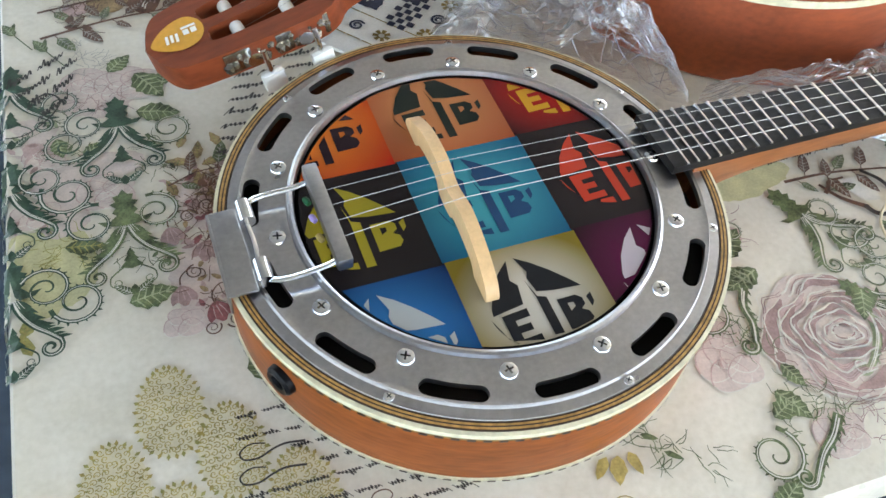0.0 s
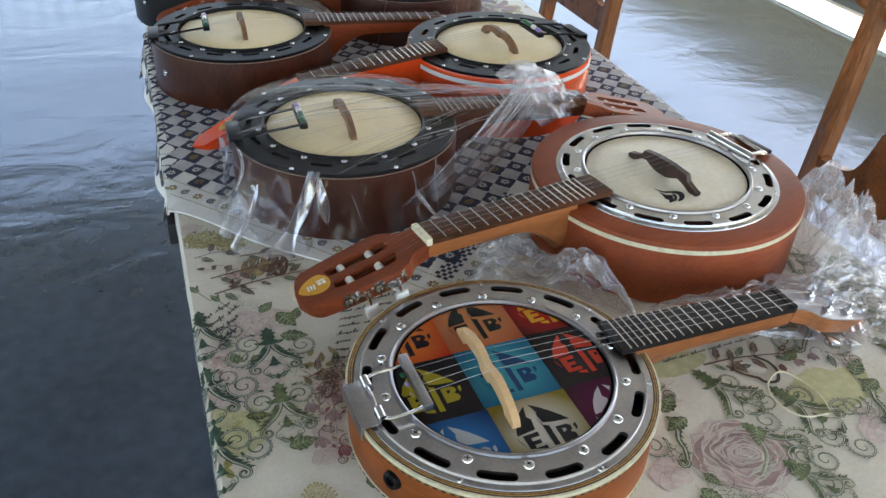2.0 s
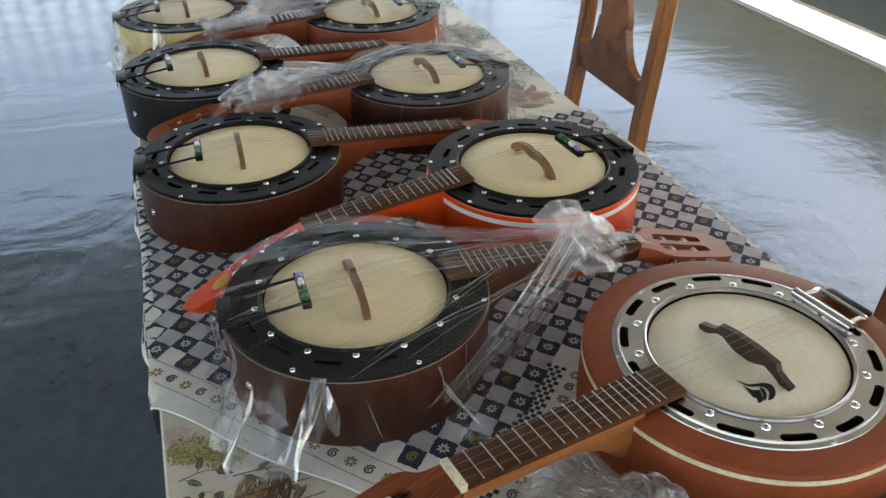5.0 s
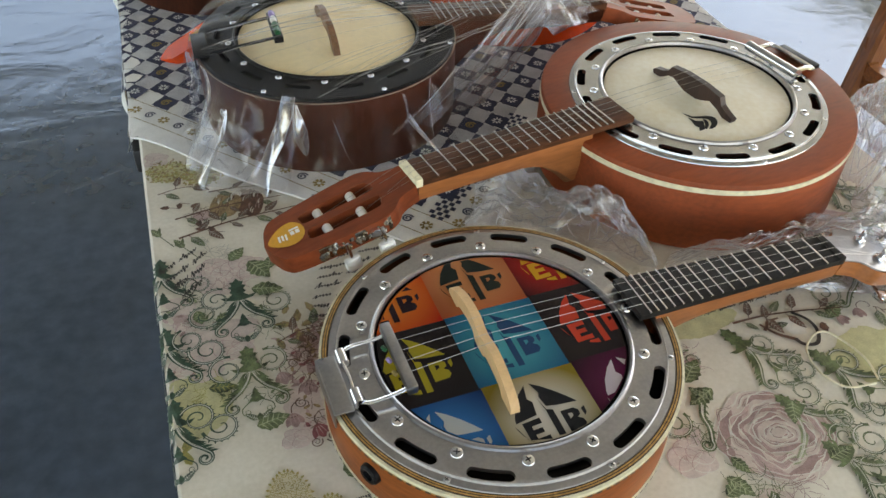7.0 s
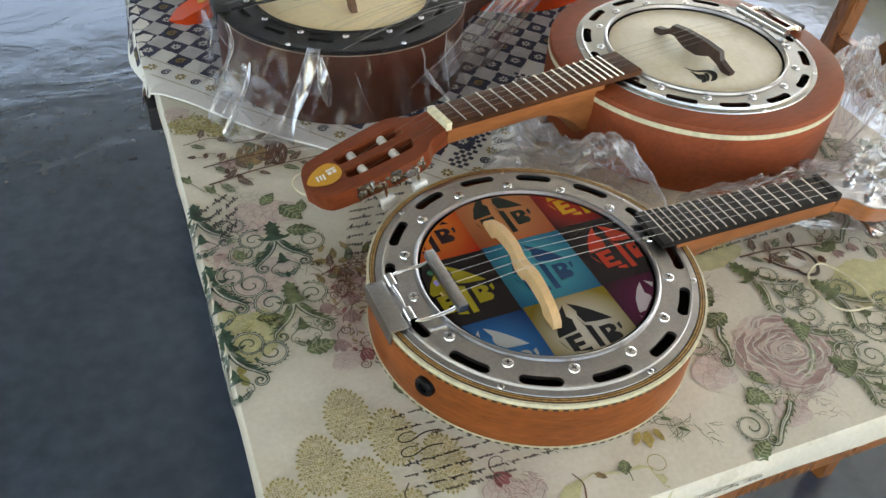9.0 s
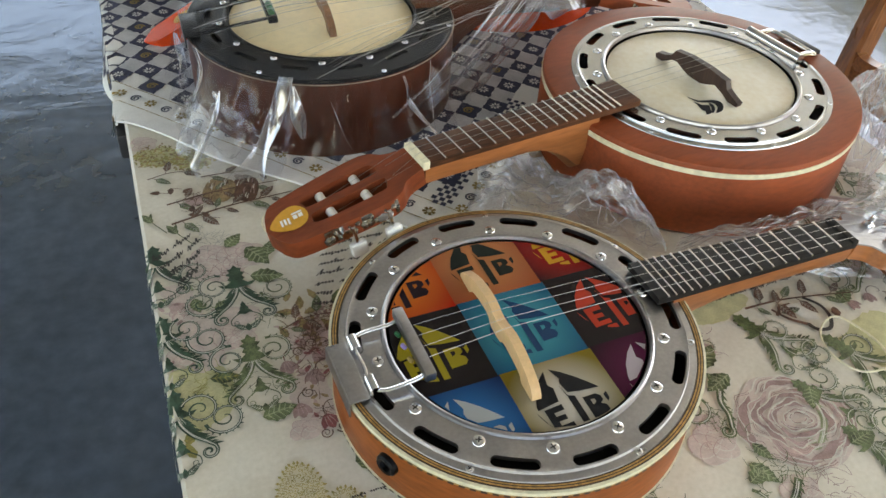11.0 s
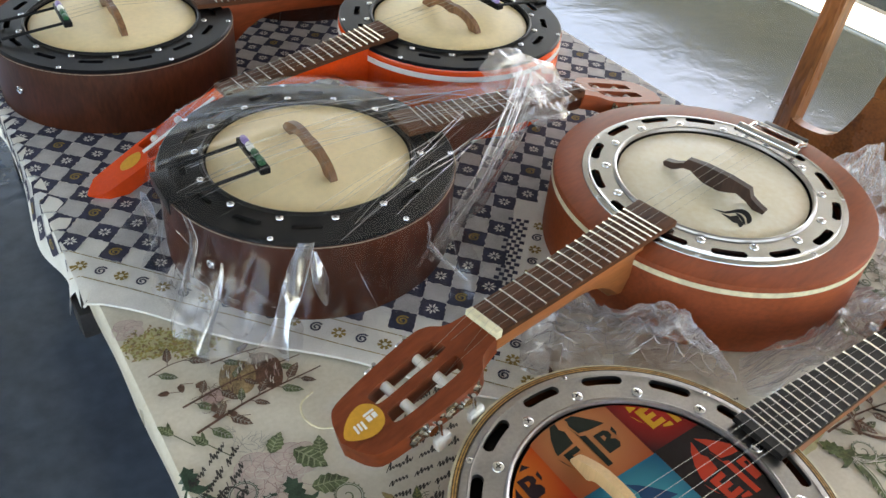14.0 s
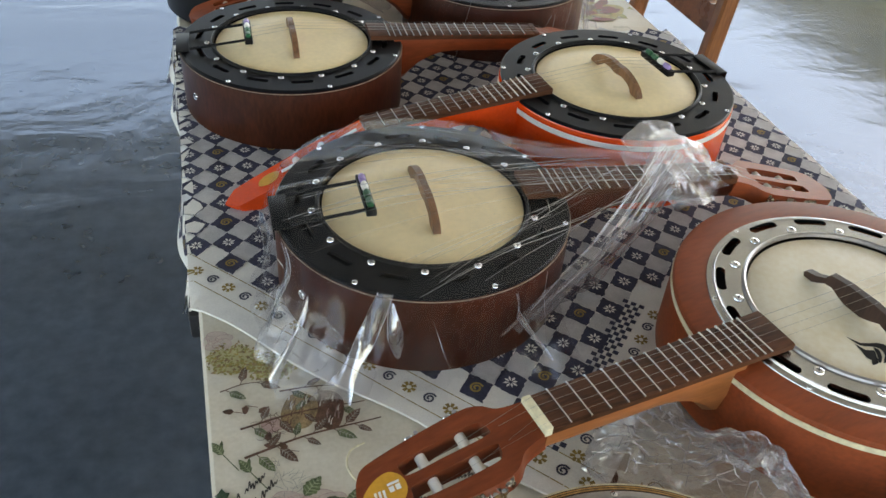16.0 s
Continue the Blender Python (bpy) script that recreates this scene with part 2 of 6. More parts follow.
def smooth_line(pts, n=6, closed=False):
    """Catmull-Rom through points of any dimension."""
    P = [np.array(p, float) for p in pts]
    out, k = [], len(P)
    for i in range(k if closed else k - 1):
        a, b, c, d = (P[(i + j) % k] if closed else P[min(max(i + j, 0), k - 1)] for j in (-1, 0, 1, 2))
        for s in range(n):
            t = s / n
            out.append(tuple(0.5 * (2 * b + (c - a) * t + (2 * a - 5 * b + 4 * c - d) * t * t + (3 * b - a - 3 * c + d) * t ** 3)))
    if not closed:
        out.append(tuple(P[-1]))
    return out


# ---- the room ----
def slab(name, x0, y0, z0, x1, y1, z1, material, label, category):
    return solo(name, box(bmesh.new(), x0, y0, z0, x1, y1, z1), material, label, category, "structure")


slab("floor", -30, -20, -0.2, 30, 40, 0.0, M["floor"], "polished grey burnt-cement floor with glossy reflections", "floor")
# unseen; east edge bounds the sun patch, pale tone bounces light down
slab("ceiling", -6.5, -4.0, 2.9, 4.99, 7.6, 3.05, M["ceiling"], "plain unseen ceiling over the porch, set to shape the light", "ceiling")
# south and west walls are unseen additions, low so that skylight enters
slab("wall_south", -6.5, -4.15, 0.0, 4.05, -4.0, 0.9, M["plaster"], "unseen low wall, open above to let light in", "wall")
slab("wall_west", -6.65, -4.15, 0.0, -6.5, 7.6, 0.5, M["plaster"], "unseen low wall, open above for the sky in the floor", "wall")
slab("wall_east", 4.05, -4.15, 0.25, 4.2, 14, 1.0, M["yellow_plaster"], "low yellowish plastered wall along the porch", "wall")
# added pale strip brightens the sun patch; the cement floor is plain there
slab("sun_patch", 3.16, -4.0, 0.0, 3.46, 14, 0.006, M["painted_sun_patch"], "pale strip painted as the sun patch on the floor", "floor strip")
slab("baseboard", 4.03, -4.0, 0.0, 4.2, 14, 0.25, M["base_plaster"], "grey plastered base of the low wall", "baseboard")


def fence():
    f = thing("fence", "row of upright dark iron bars at the open porch end", "fence", pose(-1.5, 7.4, 0))
    mesh = mesh_of(box(bmesh.new(), -0.012, -0.012, 0.0, 0.012, 0.012, 2.0, 0.002), M["iron"], "bar")
    for k in range(60):
        part("bar", mesh, None, f, m=pose(-4.8 + 0.16 * k, 0, 0))
    for z in (0.12, 1.9):
        part("rail", box(bmesh.new(), -4.9, -0.02, z, 4.8, 0.02, z + 0.05), M["iron"], f)


fence()


# ---- the table ----
X0, X1, Y0, Y1 = 0.0, 0.775, -0.085, 2.15


def table():
    t = thing("table", "long table with dark legs under a floral oilcloth", "table", pose(0, 0, 0))
    part("tabletop", box(bmesh.new(), X0 + 0.004, Y0 + 0.004, TABLE - 0.064, X1 - 0.004, Y1 - 0.004, TABLE - 0.002, 0.003), M["chair"], t)
    for x in (0.06, X1 - 0.12):
        for y in (0.62, Y1 - 0.15):
            part("leg", box(bmesh.new(), x, y, 0.0, x + 0.05, y + 0.05, TABLE - 0.065, 0.003), M["iron"], t, "black table leg")
    part("bracket", box(bmesh.new(), -0.016, 0.585, 0.690, 0.03, 0.620, 0.722, 0.004), M["iron"], t, "black bracket under the table edge")
    return t


table()
bm = bmesh.new()
nx, ny = 40, 110
grid = {}
for i in range(-3, nx + 4):
    for j in range(-3, ny + 4):
        u, v = min(max(i / nx, 0), 1), min(max(j / ny, 0), 1)
        x, y = X0 + u * (X1 - X0), Y0 + v * (Y1 - Y0)
        out = max(-i, i - nx, -j, j - ny, 0)
        dz = (0, 0.005, 0.017, 0.028)[out]
        push = (0, 0.003, 0.004, 0.004 + 0.0008 * math.sin(0.7 * i + 0.9 * j))[out]
        x += push * (-1 if i < 0 else 1 if i > nx else 0)
        y += push * (-1 if j < 0 else 1 if j > ny else 0)
        grid[i, j] = bm.verts.new((x, y, TABLE - dz + 0.0001 * noise.noise((x * 9, y * 9, 0))))
for i in range(-3, nx + 3):
    for j in range(-3, ny + 3):
        bm.faces.new((grid[i, j], grid[i + 1, j], grid[i + 1, j + 1], grid[i, j + 1]))
oilcloth = solo("tablecloth", bm, M["cloth"], "cream oilcloth printed with green scrolls, roses and handwriting", "tablecloth")


# ---- banjos ----
def slotted_ring(r_in, r_out, slot_r, half_w, half_l, turn=0.0, step=None):
    """Flat ring with fourteen rounded slots; its outer rim steps down at step."""
    bm = bmesh.new()
    n, cols = 14, 56
    total = n * cols
    tips = []
    levels = []
    for k in range(total):
        a = 2 * math.pi * (k / total) + turn
        s = abs((k % cols) - cols / 2) / (cols / 2) * math.pi / n * slot_r
        inside = s <= half_l + 1e-9
        w = half_w if not inside else (half_w if s < half_l - half_w else math.sqrt(max(0, half_w ** 2 - (s - half_l + half_w) ** 2)))
        if not inside:
            w = half_w * 0.3
        rs = [(r_in, -0.001), (r_in + 0.001, 0.0), ((r_in + slot_r - half_w) / 2, 0.0), (slot_r - w, 0.0), (slot_r + w, 0.0)]
        if step:
            rs += [(step - 0.0009, 0.0), (step, 0.0004), (step + 0.0008, -0.0014), (r_out - 0.001, -0.002), (r_out, -0.0035)]
        else:
            rs += [((slot_r + half_w + r_out) / 2, 0.0), (r_out - 0.0015, 0.0), (r_out, -0.0015), (r_out, -0.003)]
        levels.append(([bm.verts.new((r * math.cos(a), r * math.sin(a), z)) for r, z in rs], inside))
    for k in range(total):
        (a, ia), (b, ib) = levels[k], levels[(k + 1) % total]
        for q in range(len(a) - 1):
            if q == 3 and (ia and ib):
                continue
            bm.faces.new((a[q], b[q], b[q + 1], a[q + 1]))
    rim = [e for e in bm.edges if e.is_boundary]
    ext = bmesh.ops.extrude_edge_only(bm, edges=rim)
    bmesh.ops.translate(bm, vec=(0, 0, -0.004), verts=[v for v in ext["geom"] if isinstance(v, bmesh.types.BMVert)])
    return bm


def screw_mesh(r, material):
    bm = bmesh.new()
    lathe(bm, [(0, 0.35 * r), (r * 0.55, 0.33 * r), (r * 0.9, 0.2 * r), (r, 0)], 16, closed=False)
    # cross slot drawn as raised bars, its shade given by near-black colour
    for w, d in ((0.85, 0.16), (0.16, 0.85)):
        box(bm, -w * r * 0.6, -d * r * 0.6, 0.33 * r, w * r * 0.6, d * r * 0.6, 0.36 * r)
    me = mesh_of(bm, material, "screw")
    me.materials.append(M["recess_shade"])
    for p in me.polygons:
        if p.center.z > 0.335 * r and len(p.vertices) == 4 and p.area < r * r * 0.5 and abs(p.center.x) < r * 0.6 and p.normal.z > 0.99:
            p.material_index = 1
    return me


SCREW, SMALL_SCREW = screw_mesh(0.0047, M["chrome"]), screw_mesh(0.0028, M["chrome"])
TUNER = {}


def bridge_outline(kind):
    if kind == "wave":      # long pale bridge with a waved outline
        pts = [(-0.056, 0), (-0.043, 0), (-0.036, 0.006), (-0.014, 0.008), (-0.008, 0.004), (0.006, 0.004), (0.014, 0.010), (0.036, 0.007), (0.044, 0.0), (0.058, 0.0),
               (0.058, 0.006), (0.048, 0.013), (0.034, 0.019), (0.015, 0.021), (0.0, 0.017), (-0.018, 0.021), (-0.036, 0.018), (-0.05, 0.012), (-0.056, 0.006)]
    elif kind == "angled":  # flat-topped bridge with stepped shoulders and thin feet
        pts = [(-0.050, 0), (-0.042, 0), (-0.037, 0.003), (-0.031, 0.0075), (-0.024, 0.0085), (-0.017, 0.005), (-0.009, 0.002), (0.006, 0.0015), (0.013, 0.004), (0.022, 0.0085), (0.032, 0.005), (0.040, 0), (0.050, 0),
               (0.051, 0.004), (0.044, 0.0068), (0.036, 0.011), (0.0325, 0.019), (0.012, 0.0215), (-0.012, 0.0215), (-0.029, 0.019), (-0.032, 0.013), (-0.040, 0.0085), (-0.049, 0.0065), (-0.0515, 0.004)]
    else:                   # arched bridge
        pts = [(-0.048, 0), (-0.036, 0), (-0.029, 0.007), (-0.014, 0.0105), (0.0, 0.0085), (0.014, 0.0105), (0.029, 0.007), (0.036, 0), (0.048, 0),
               (0.0485, 0.004), (0.041, 0.012), (0.027, 0.018), (0.012, 0.0205), (0.0, 0.0195), (-0.012, 0.0205), (-0.027, 0.018), (-0.041, 0.012), (-0.0485, 0.004)]
    return pts


def neck_parts(root, c):
    """Neck, fingerboard, frets, nut, headstock, tuners and strings."""
    x0, z0, x1, z1 = c["fb0"], c["fz0"], c["nut"], c["fz1"]
    slope = (z1 - z0) / (x1 - x0)
    tilt = -math.degrees(math.atan(slope))
    w0, w1 = c.get("w0", 0.044), c.get("w1", 0.034)
    at = lambda x: z0 + slope * (x - x0)
    wid = lambda x: (w0 + (w1 - w0) * (x - x0) / (x1 - x0)) / 2
    # fingerboard
    bm = bmesh.new()
    xs = [x0, x1 - 0.004]
    v = [[bm.verts.new((x, s * wid(x), at(x) - d)) for s, d in ((-1, 0.006), (-1, 0.0006), (-0.9, 0), (0.9, 0), (1, 0.0006), (1, 0.006))] for x in xs]
    for k in range(5):
        bm.faces.new((v[0][k], v[0][k + 1], v[1][k + 1], v[1][k]))
    bm.faces.new(v[0]), bm.faces.new(v[1][::-1]), bm.faces.new((v[0][0], v[0][5], v[1][5], v[1][0]))
    part("fingerboard", bm, c["board"], root)
    scale = x1
    for k in range(1, c.get("frets", 17) + 1):
        x = x1 - scale * (1 - 2 ** (-k / 12))
        if x < x0 + 0.003:
            break
        bm = bmesh.new()
        hw = wid(x)
        rows = [[bm.verts.new((x + dx, s * hw, at(x) + dz)) for dx, dz in ((-0.001, -0.0003), (-0.0006, 0.0008), (0.0006, 0.0008), (0.001, -0.0003))] for s in (-1, 1)]
        for q in range(3):
            bm.faces.new((rows[0][q], rows[0][q + 1], rows[1][q + 1], rows[1][q]))
        bm.faces.new(rows[0]), bm.faces.new(rows[1][::-1])
        part("fret", bm, M["chrome"], root)
    # shaft and heel
    R = c["R"]
    bm = bmesh.new()
    rows = []
    for i in range(13):
        x = R - 0.012 + (x1 - R + 0.012) * i / 12
        zt = at(x) - 0.0062
        over = max(0, 1 - (x - R) / 0.075)
        depth = 0.021 + (zt - 0.02 - 0.021) * over ** 2.2 if x > R else zt - 0.02
        hw = wid(x) * 0.97
        row = [(-hw, 0), (-hw, -0.5 * depth), (-hw * 0.82, -0.85 * depth), (-hw * 0.35, -depth), (hw * 0.35, -depth), (hw * 0.82, -0.85 * depth), (hw, -0.5 * depth), (hw, 0)]
        rows.append([bm.verts.new((x, y, zt + z)) for y, z in row])
    for a, b in zip(rows, rows[1:]):
        for q in range(8):
            bm.faces.new((a[q], a[(q + 1) % 8], b[(q + 1) % 8], b[q]))
    bm.faces.new(rows[0]), bm.faces.new(rows[-1][::-1])
    part("neck", bm, c["neck"], root)
    part("nut", box(bmesh.new(), x1 - 0.004, -w1 / 2, at(x1) - 0.007, x1 + 0.003, w1 / 2, at(x1) + 0.0015, 0.0008), M["cream"] if c.get("bone", True) else c["board"], root, "bone nut" if c.get("bone", True) else "")
    # headstock
    drop = c.get("drop", 10)
    long = c.get("head_long", 1.0)
    hm = pose(x1 + 0.003, 0, at(x1) - 0.004, 0, tilt + drop, 0)
    h = w1 / 2
    if c["head"] == "slotted":
        hw = c.get("head_w", 1.0)
        side = [(0.0, h), (0.018, h + 0.004 * hw), (0.03, h + 0.014 * hw), (0.05, h + 0.017 * hw), (0.115, h + 0.012 * hw), (0.132, h + 0.004 * hw), (0.14, 0.0)]
        if c.get("blunt"):
            side = [(0.0, h), (0.02, h + 0.002), (0.045, h + 0.006), (0.12, h + 0.003), (0.132, h - 0.002), (0.140, h - 0.012), (0.141, 0.0)]
        out = smooth_line([(x * long, y) for x, y in side], 4)
        outline = out + [(x, -y) for x, y in out[::-1][1:]]
        slot = lambda s: [(x, s * y) for x, y in smooth_line([(0.032, 0.008), (0.036, 0.0045), (0.07, 0.0045), (0.098, 0.0045), (0.102, 0.009), (0.1, 0.0165), (0.07, 0.0185), (0.04, 0.0185), (0.034, 0.015)], 4, True)]
        holes = [slot(1), slot(-1)]
        bmh = plate(bmesh.new(), outline, holes, -0.018, 0.0)
    else:
        side = [(0.0, h), (0.02, h + 0.002), (0.032, h + 0.012), (0.05, h + 0.013), (0.10, h + 0.007), (0.118, h - 0.002), (0.122, 0.0)]
        out = smooth_line(side, 4)
        outline = out + [(x, -y) for x, y in out[::-1][1:]]
        bmh = plate(bmesh.new(), outline, (), -0.015, 0.0)
    head = part("headstock", bmh, c["headwood"], root, m=hm)
    if c.get("veneer"):
        part("veneer", plate(bmesh.new(), [(x, y * 0.99) for x, y in outline], (), 0.0003, 0.0015), c["veneer"], head, "shiny grey headstock facing")
    posts = []
    for px in (0.052, 0.085):
        for s in (-1, 1):
            if c["head"] == "slotted":
                part("roller", tube(bmesh.new(), [(px, s * 0.003, -0.007), (px, s * 0.0205, -0.007)], 0.0042, 12), M["white"], head, "white tuner roller")
                side_y = s * (h + 0.0155 * hw - 0.05 * (px - 0.05))
                bmk = box(bmesh.new(), px - 0.0175, side_y - 0.0012, -0.0165, px + 0.0175, side_y + 0.0012, -0.0015, 0.0008)
                for q in range(9):
                    lump = bmesh.ops.create_icosphere(bmk, subdivisions=1, radius=0.0022 + 0.0008 * (q % 3), matrix=Matrix.Translation((px - 0.016 + 0.004 * q, side_y + s * 0.0012, -0.009 + 0.0035 * math.sin(2.3 * q))))
                tn = part("tuner", bmk, M["dark_metal"], head, "engraved metal tuning machine")
                bmk = bmesh.new()
                tube(bmk, [(px, side_y + s * 0.001, -0.009), (px, side_y + s * 0.006, -0.009)], 0.0048, 14)
                part("gear", bmk, M["chrome"], tn)
                bmk = bmesh.new()
                tube(bmk, [(px - 0.006, side_y + s * 0.006, -0.004), (px - 0.006, side_y + s * 0.006, -0.022)], 0.0018, 8)
                part("tuner_shaft", bmk, M["chrome"], tn)
                bmk = box(bmesh.new(), px - 0.0135, side_y + s * 0.006 - 0.0035, -0.036, px + 0.0015, side_y + s * 0.006 + 0.0035, -0.0215, 0.003)
                part("tuner_button", bmk, M["white"], tn, "white plastic tuner button")
                posts.append((px, s * 0.010, -0.006))
            else:
                bmk = bmesh.new()
                lathe(bmk, [(0.0, 0.012), (0.0022, 0.0118), (0.0025, 0.008), (0.002, 0.006), (0.0028, 0.004), (0.0055, 0.0035), (0.006, 0.0015), (0.006, -0.001)], 16, closed=False)
                bmesh.ops.translate(bmk, vec=(px, s * (h - 0.004), 0.0015), verts=bmk.verts)
                tn = part("tuner_post", bmk, M["chrome"], head, "chrome tuner post")
                bmk = box(bmesh.new(), px - 0.005, s * (h - 0.004) - 0.006, -0.026, px + 0.006, s * (h - 0.004) + 0.006, -0.0155, 0.002)
                part("gearbox", bmk, M["chrome"], tn)
                bmk = bmesh.new()
                tube(bmk, [(px, s * (h + 0.002), -0.021), (px, s * (h + 0.016), -0.022)], 0.0018, 8)
                box(bmk, px - 0.008, s * (h + 0.021) - 0.006, -0.026, px + 0.008, s * (h + 0.021) + 0.006, -0.018, 0.0025)
                part("tuner_button", bmk, M["chrome"], tn)
                posts.append((px, s * (h - 0.004), 0.006))
    return at, hm, posts, wid


def banjo(label, x, y, turn, c, group="banjos on the table"):
    root = thing("banjo", label, "banjo", pose(x, y, TABLE + 0.001, 0, 0, turn), group)
    R, hr, rin = c["R"], c["ring_z"], c.get("rin", 0.098)
    rout = c.get("rout", 0.132)
    zb = hr - 0.003
    b = 0.0025
    part("body", lathe(bmesh.new(), [(0.09, 0.002), (R - b, 0.0), (R, b), (R, zb - b), (R - b * 0.3, zb - b * 0.3), (R - b, zb), (rout - 0.003, zb), (rout - 0.003, 0.012), (0.09, 0.01)], 128), c["side"], root)
    for z0, z1, dr, mat, lab in c.get("bands", ()):
        part("binding", lathe(bmesh.new(), [(R - 0.002, z0), (R + dr, z0 + 0.0004), (R + dr, z1 - 0.0004), (R - 0.002, z1)], 128), mat, root, lab)
    # added disc below the slots, coloured as the shade inside the body
    part("inside", lathe(bmesh.new(), [(0.0, hr - 0.02), (rout - 0.004, hr - 0.02), (rout - 0.004, hr - 0.021), (0.0, hr - 0.021)], 64), M["recess_shade"], root, "disc in the body, near black for the shade inside")
    ring = part("slotted_ring", slotted_ring(rin + 0.002, rout, c.get("slot_r", 0.1205), c.get("slot_w", 0.0043), c.get("slot_l", 0.0165), radians(c.get("phase", 0)), c.get("step")), c["ring"], root, m=pose(0, 0, hr))
    part("hoop", lathe(bmesh.new(), [(rin + 0.004, 0.0), (rin + 0.0034, 0.0022), (rin + 0.002, 0.003), (rin + 0.0004, 0.0022), (rin - 0.0004, -0.001), (rin + 0.002, -0.003)], 128), c.get("hoop", c["ring"]), root, m=pose(0, 0, hr))
    part("drumhead", lathe(bmesh.new(), [(0, -0.0015), (rin * 0.5, -0.0015), (rin - 0.0045, -0.0017), (rin - 0.0022, -0.003), (rin - 0.0026, -0.006), (0, -0.006)], 96, closed=False), c["skin"], root, c.get("skin_label", ""), m=pose(0, 0, hr))
    for k in range(14):
        a = 2 * math.pi * k / 14 + radians(c.get("phase", 0))
        part("screw", SCREW, None, ring, m=pose(0.1088 * math.cos(a), 0.1088 * math.sin(a), 0.0, 0, 0, 37 * k) @ Matrix.Diagonal((1, 1, 1, 1) if c.get("step") else (0.82, 0.82, 0.8, 1)))
    for k in range(7):
        a = 2 * math.pi * (k - 0.5) / 7 + radians(c.get("phase", 0))
        part("small_screw", SMALL_SCREW, None, ring, m=pose((rout - 0.004) * math.cos(a), (rout - 0.004) * math.sin(a), -0.002 if c.get("step") else 0.0, 0, 0, 23 * k))
    at, hm, posts, wid = neck_parts(root, c)
    # bridge
    bt = 0.0035
    bm = plate(bmesh.new(), [(u * 1.12, v) for u, v in smooth_line(bridge_outline(c["bridge"]), 1 if c["bridge"] == "angled" else 3, True)], (), -bt, bt)
    ba, bx, by = c.get("bridge_turn", 0), c.get("bridge_x", 0.0), c.get("bridge_y", 0.0)
    part("bridge", bm, c["bridge_wood"], root, c.get("bridge_label", "wooden bridge"), m=pose(bx, by, hr - 0.0015, 90, 0, 90 + ba))
    # tailpiece and strings
    tx = c.get("tail_x", -0.057)
    tail = c["tail"]
    tz = hr + 0.013
    if tail == "bar":
        e = c.get("edge", R)
        hinge = part("tailpiece", box(bmesh.new(), -e - 0.002, -0.027, hr + 0.001, -e + 0.012, 0.027, hr + 0.003, 0.0009), M["steel"], root, "chromed hinged tailpiece")
        part("lip", box(bmesh.new(), -e - 0.0033, -0.027, hr - 0.012, -e - 0.0017, 0.027, hr + 0.0028, 0.0007), M["steel"], hinge)
        for s in (-1, 1):
            part("barrel", tube(bmesh.new(), [(-e + 0.016, s * 0.026, hr + 0.006), (-e + 0.016, s * 0.013, hr + 0.006)], 0.0042, 12), M["chrome"], hinge)
        part("rod", tube(bmesh.new(), smooth_line([(tx, -0.026, tz), (-e + 0.045, -0.027, hr + 0.008), (-e + 0.018, -0.025, hr + 0.006), (-e + 0.016, 0, hr + 0.006), (-e + 0.018, 0.025, hr + 0.006), (-e + 0.045, 0.027, hr + 0.008), (tx, 0.026, tz)], 5), 0.0015, 8), M["chrome"], hinge)
        part("crossbar", box(bmesh.new(), tx - 0.0045, -0.033, tz - 0.004, tx + 0.0035, 0.033, tz + 0.004, 0.0012), M["steel"], hinge)
        for yk, mat in ((0.014, M["bead_green"]), (0.002, M["bead_violet"]), (-0.011, M["ochre"])):
            part("bead", lathe(bmesh.new(), [(0, 0.0026), (0.0015, 0.0022), (0.0019, 0.0), (0.0015, -0.0022), (0, -0.0026)], 10, closed=False), mat, hinge, "coloured string bead", m=pose(tx - 0.007, yk, tz - 0.003, 90, 0, 20))
    elif tail == "loop":
        e = c.get("edge", R)
        hinge = part("tailpiece", tube(bmesh.new(), smooth_line([(-rin - 0.009, -0.028, hr + 0.007), (-rin - 0.03, -0.028, hr + 0.006), (-rout - 0.006, -0.028, hr + 0.003), (-rout - 0.007, 0.0, hr + 0.003), (-rout - 0.006, 0.028, hr + 0.003), (-rin - 0.03, 0.028, hr + 0.006), (-rin - 0.009, 0.028, hr + 0.007)], 5), 0.0028, 10), M["chrome"], root, "chromed wire tailpiece")
        part("crossbar", tube(bmesh.new(), [(-rin - 0.009, -0.036, hr + 0.008), (-rin - 0.009, 0.036, hr + 0.008)], 0.0055, 12), M["chrome"], hinge)
        part("hook", box(bmesh.new(), -rout - 0.022, -0.026, hr - 0.002, -rout - 0.009, 0.026, hr + 0.003, 0.0012), M["black"], hinge)
        tx, tz = -rin - 0.009, hr + 0.008
    else:
        e = R
        hinge = part("tailpiece", box(bmesh.new(), -e - 0.002, -0.027, hr + 0.0008, -e + 0.013, 0.027, hr + 0.0028, 0.0009), M["black"], root, "black hinged tailpiece")
        part("lip", box(bmesh.new(), -e - 0.0032, -0.027, hr - 0.010, -e - 0.0016, 0.027, hr + 0.0026, 0.0007), M["black"], hinge)
        for s in (-1, 1):
            part("rod", tube(bmesh.new(), [(-e + 0.014, s * 0.024, hr + 0.004), (tx, s * 0.024, tz)], 0.0018, 8), M["black"], hinge)
        part("crossbar", box(bmesh.new(), tx - 0.005, -0.031, tz - 0.004, tx + 0.005, 0.031, tz + 0.003, 0.0015), M["black"], hinge)
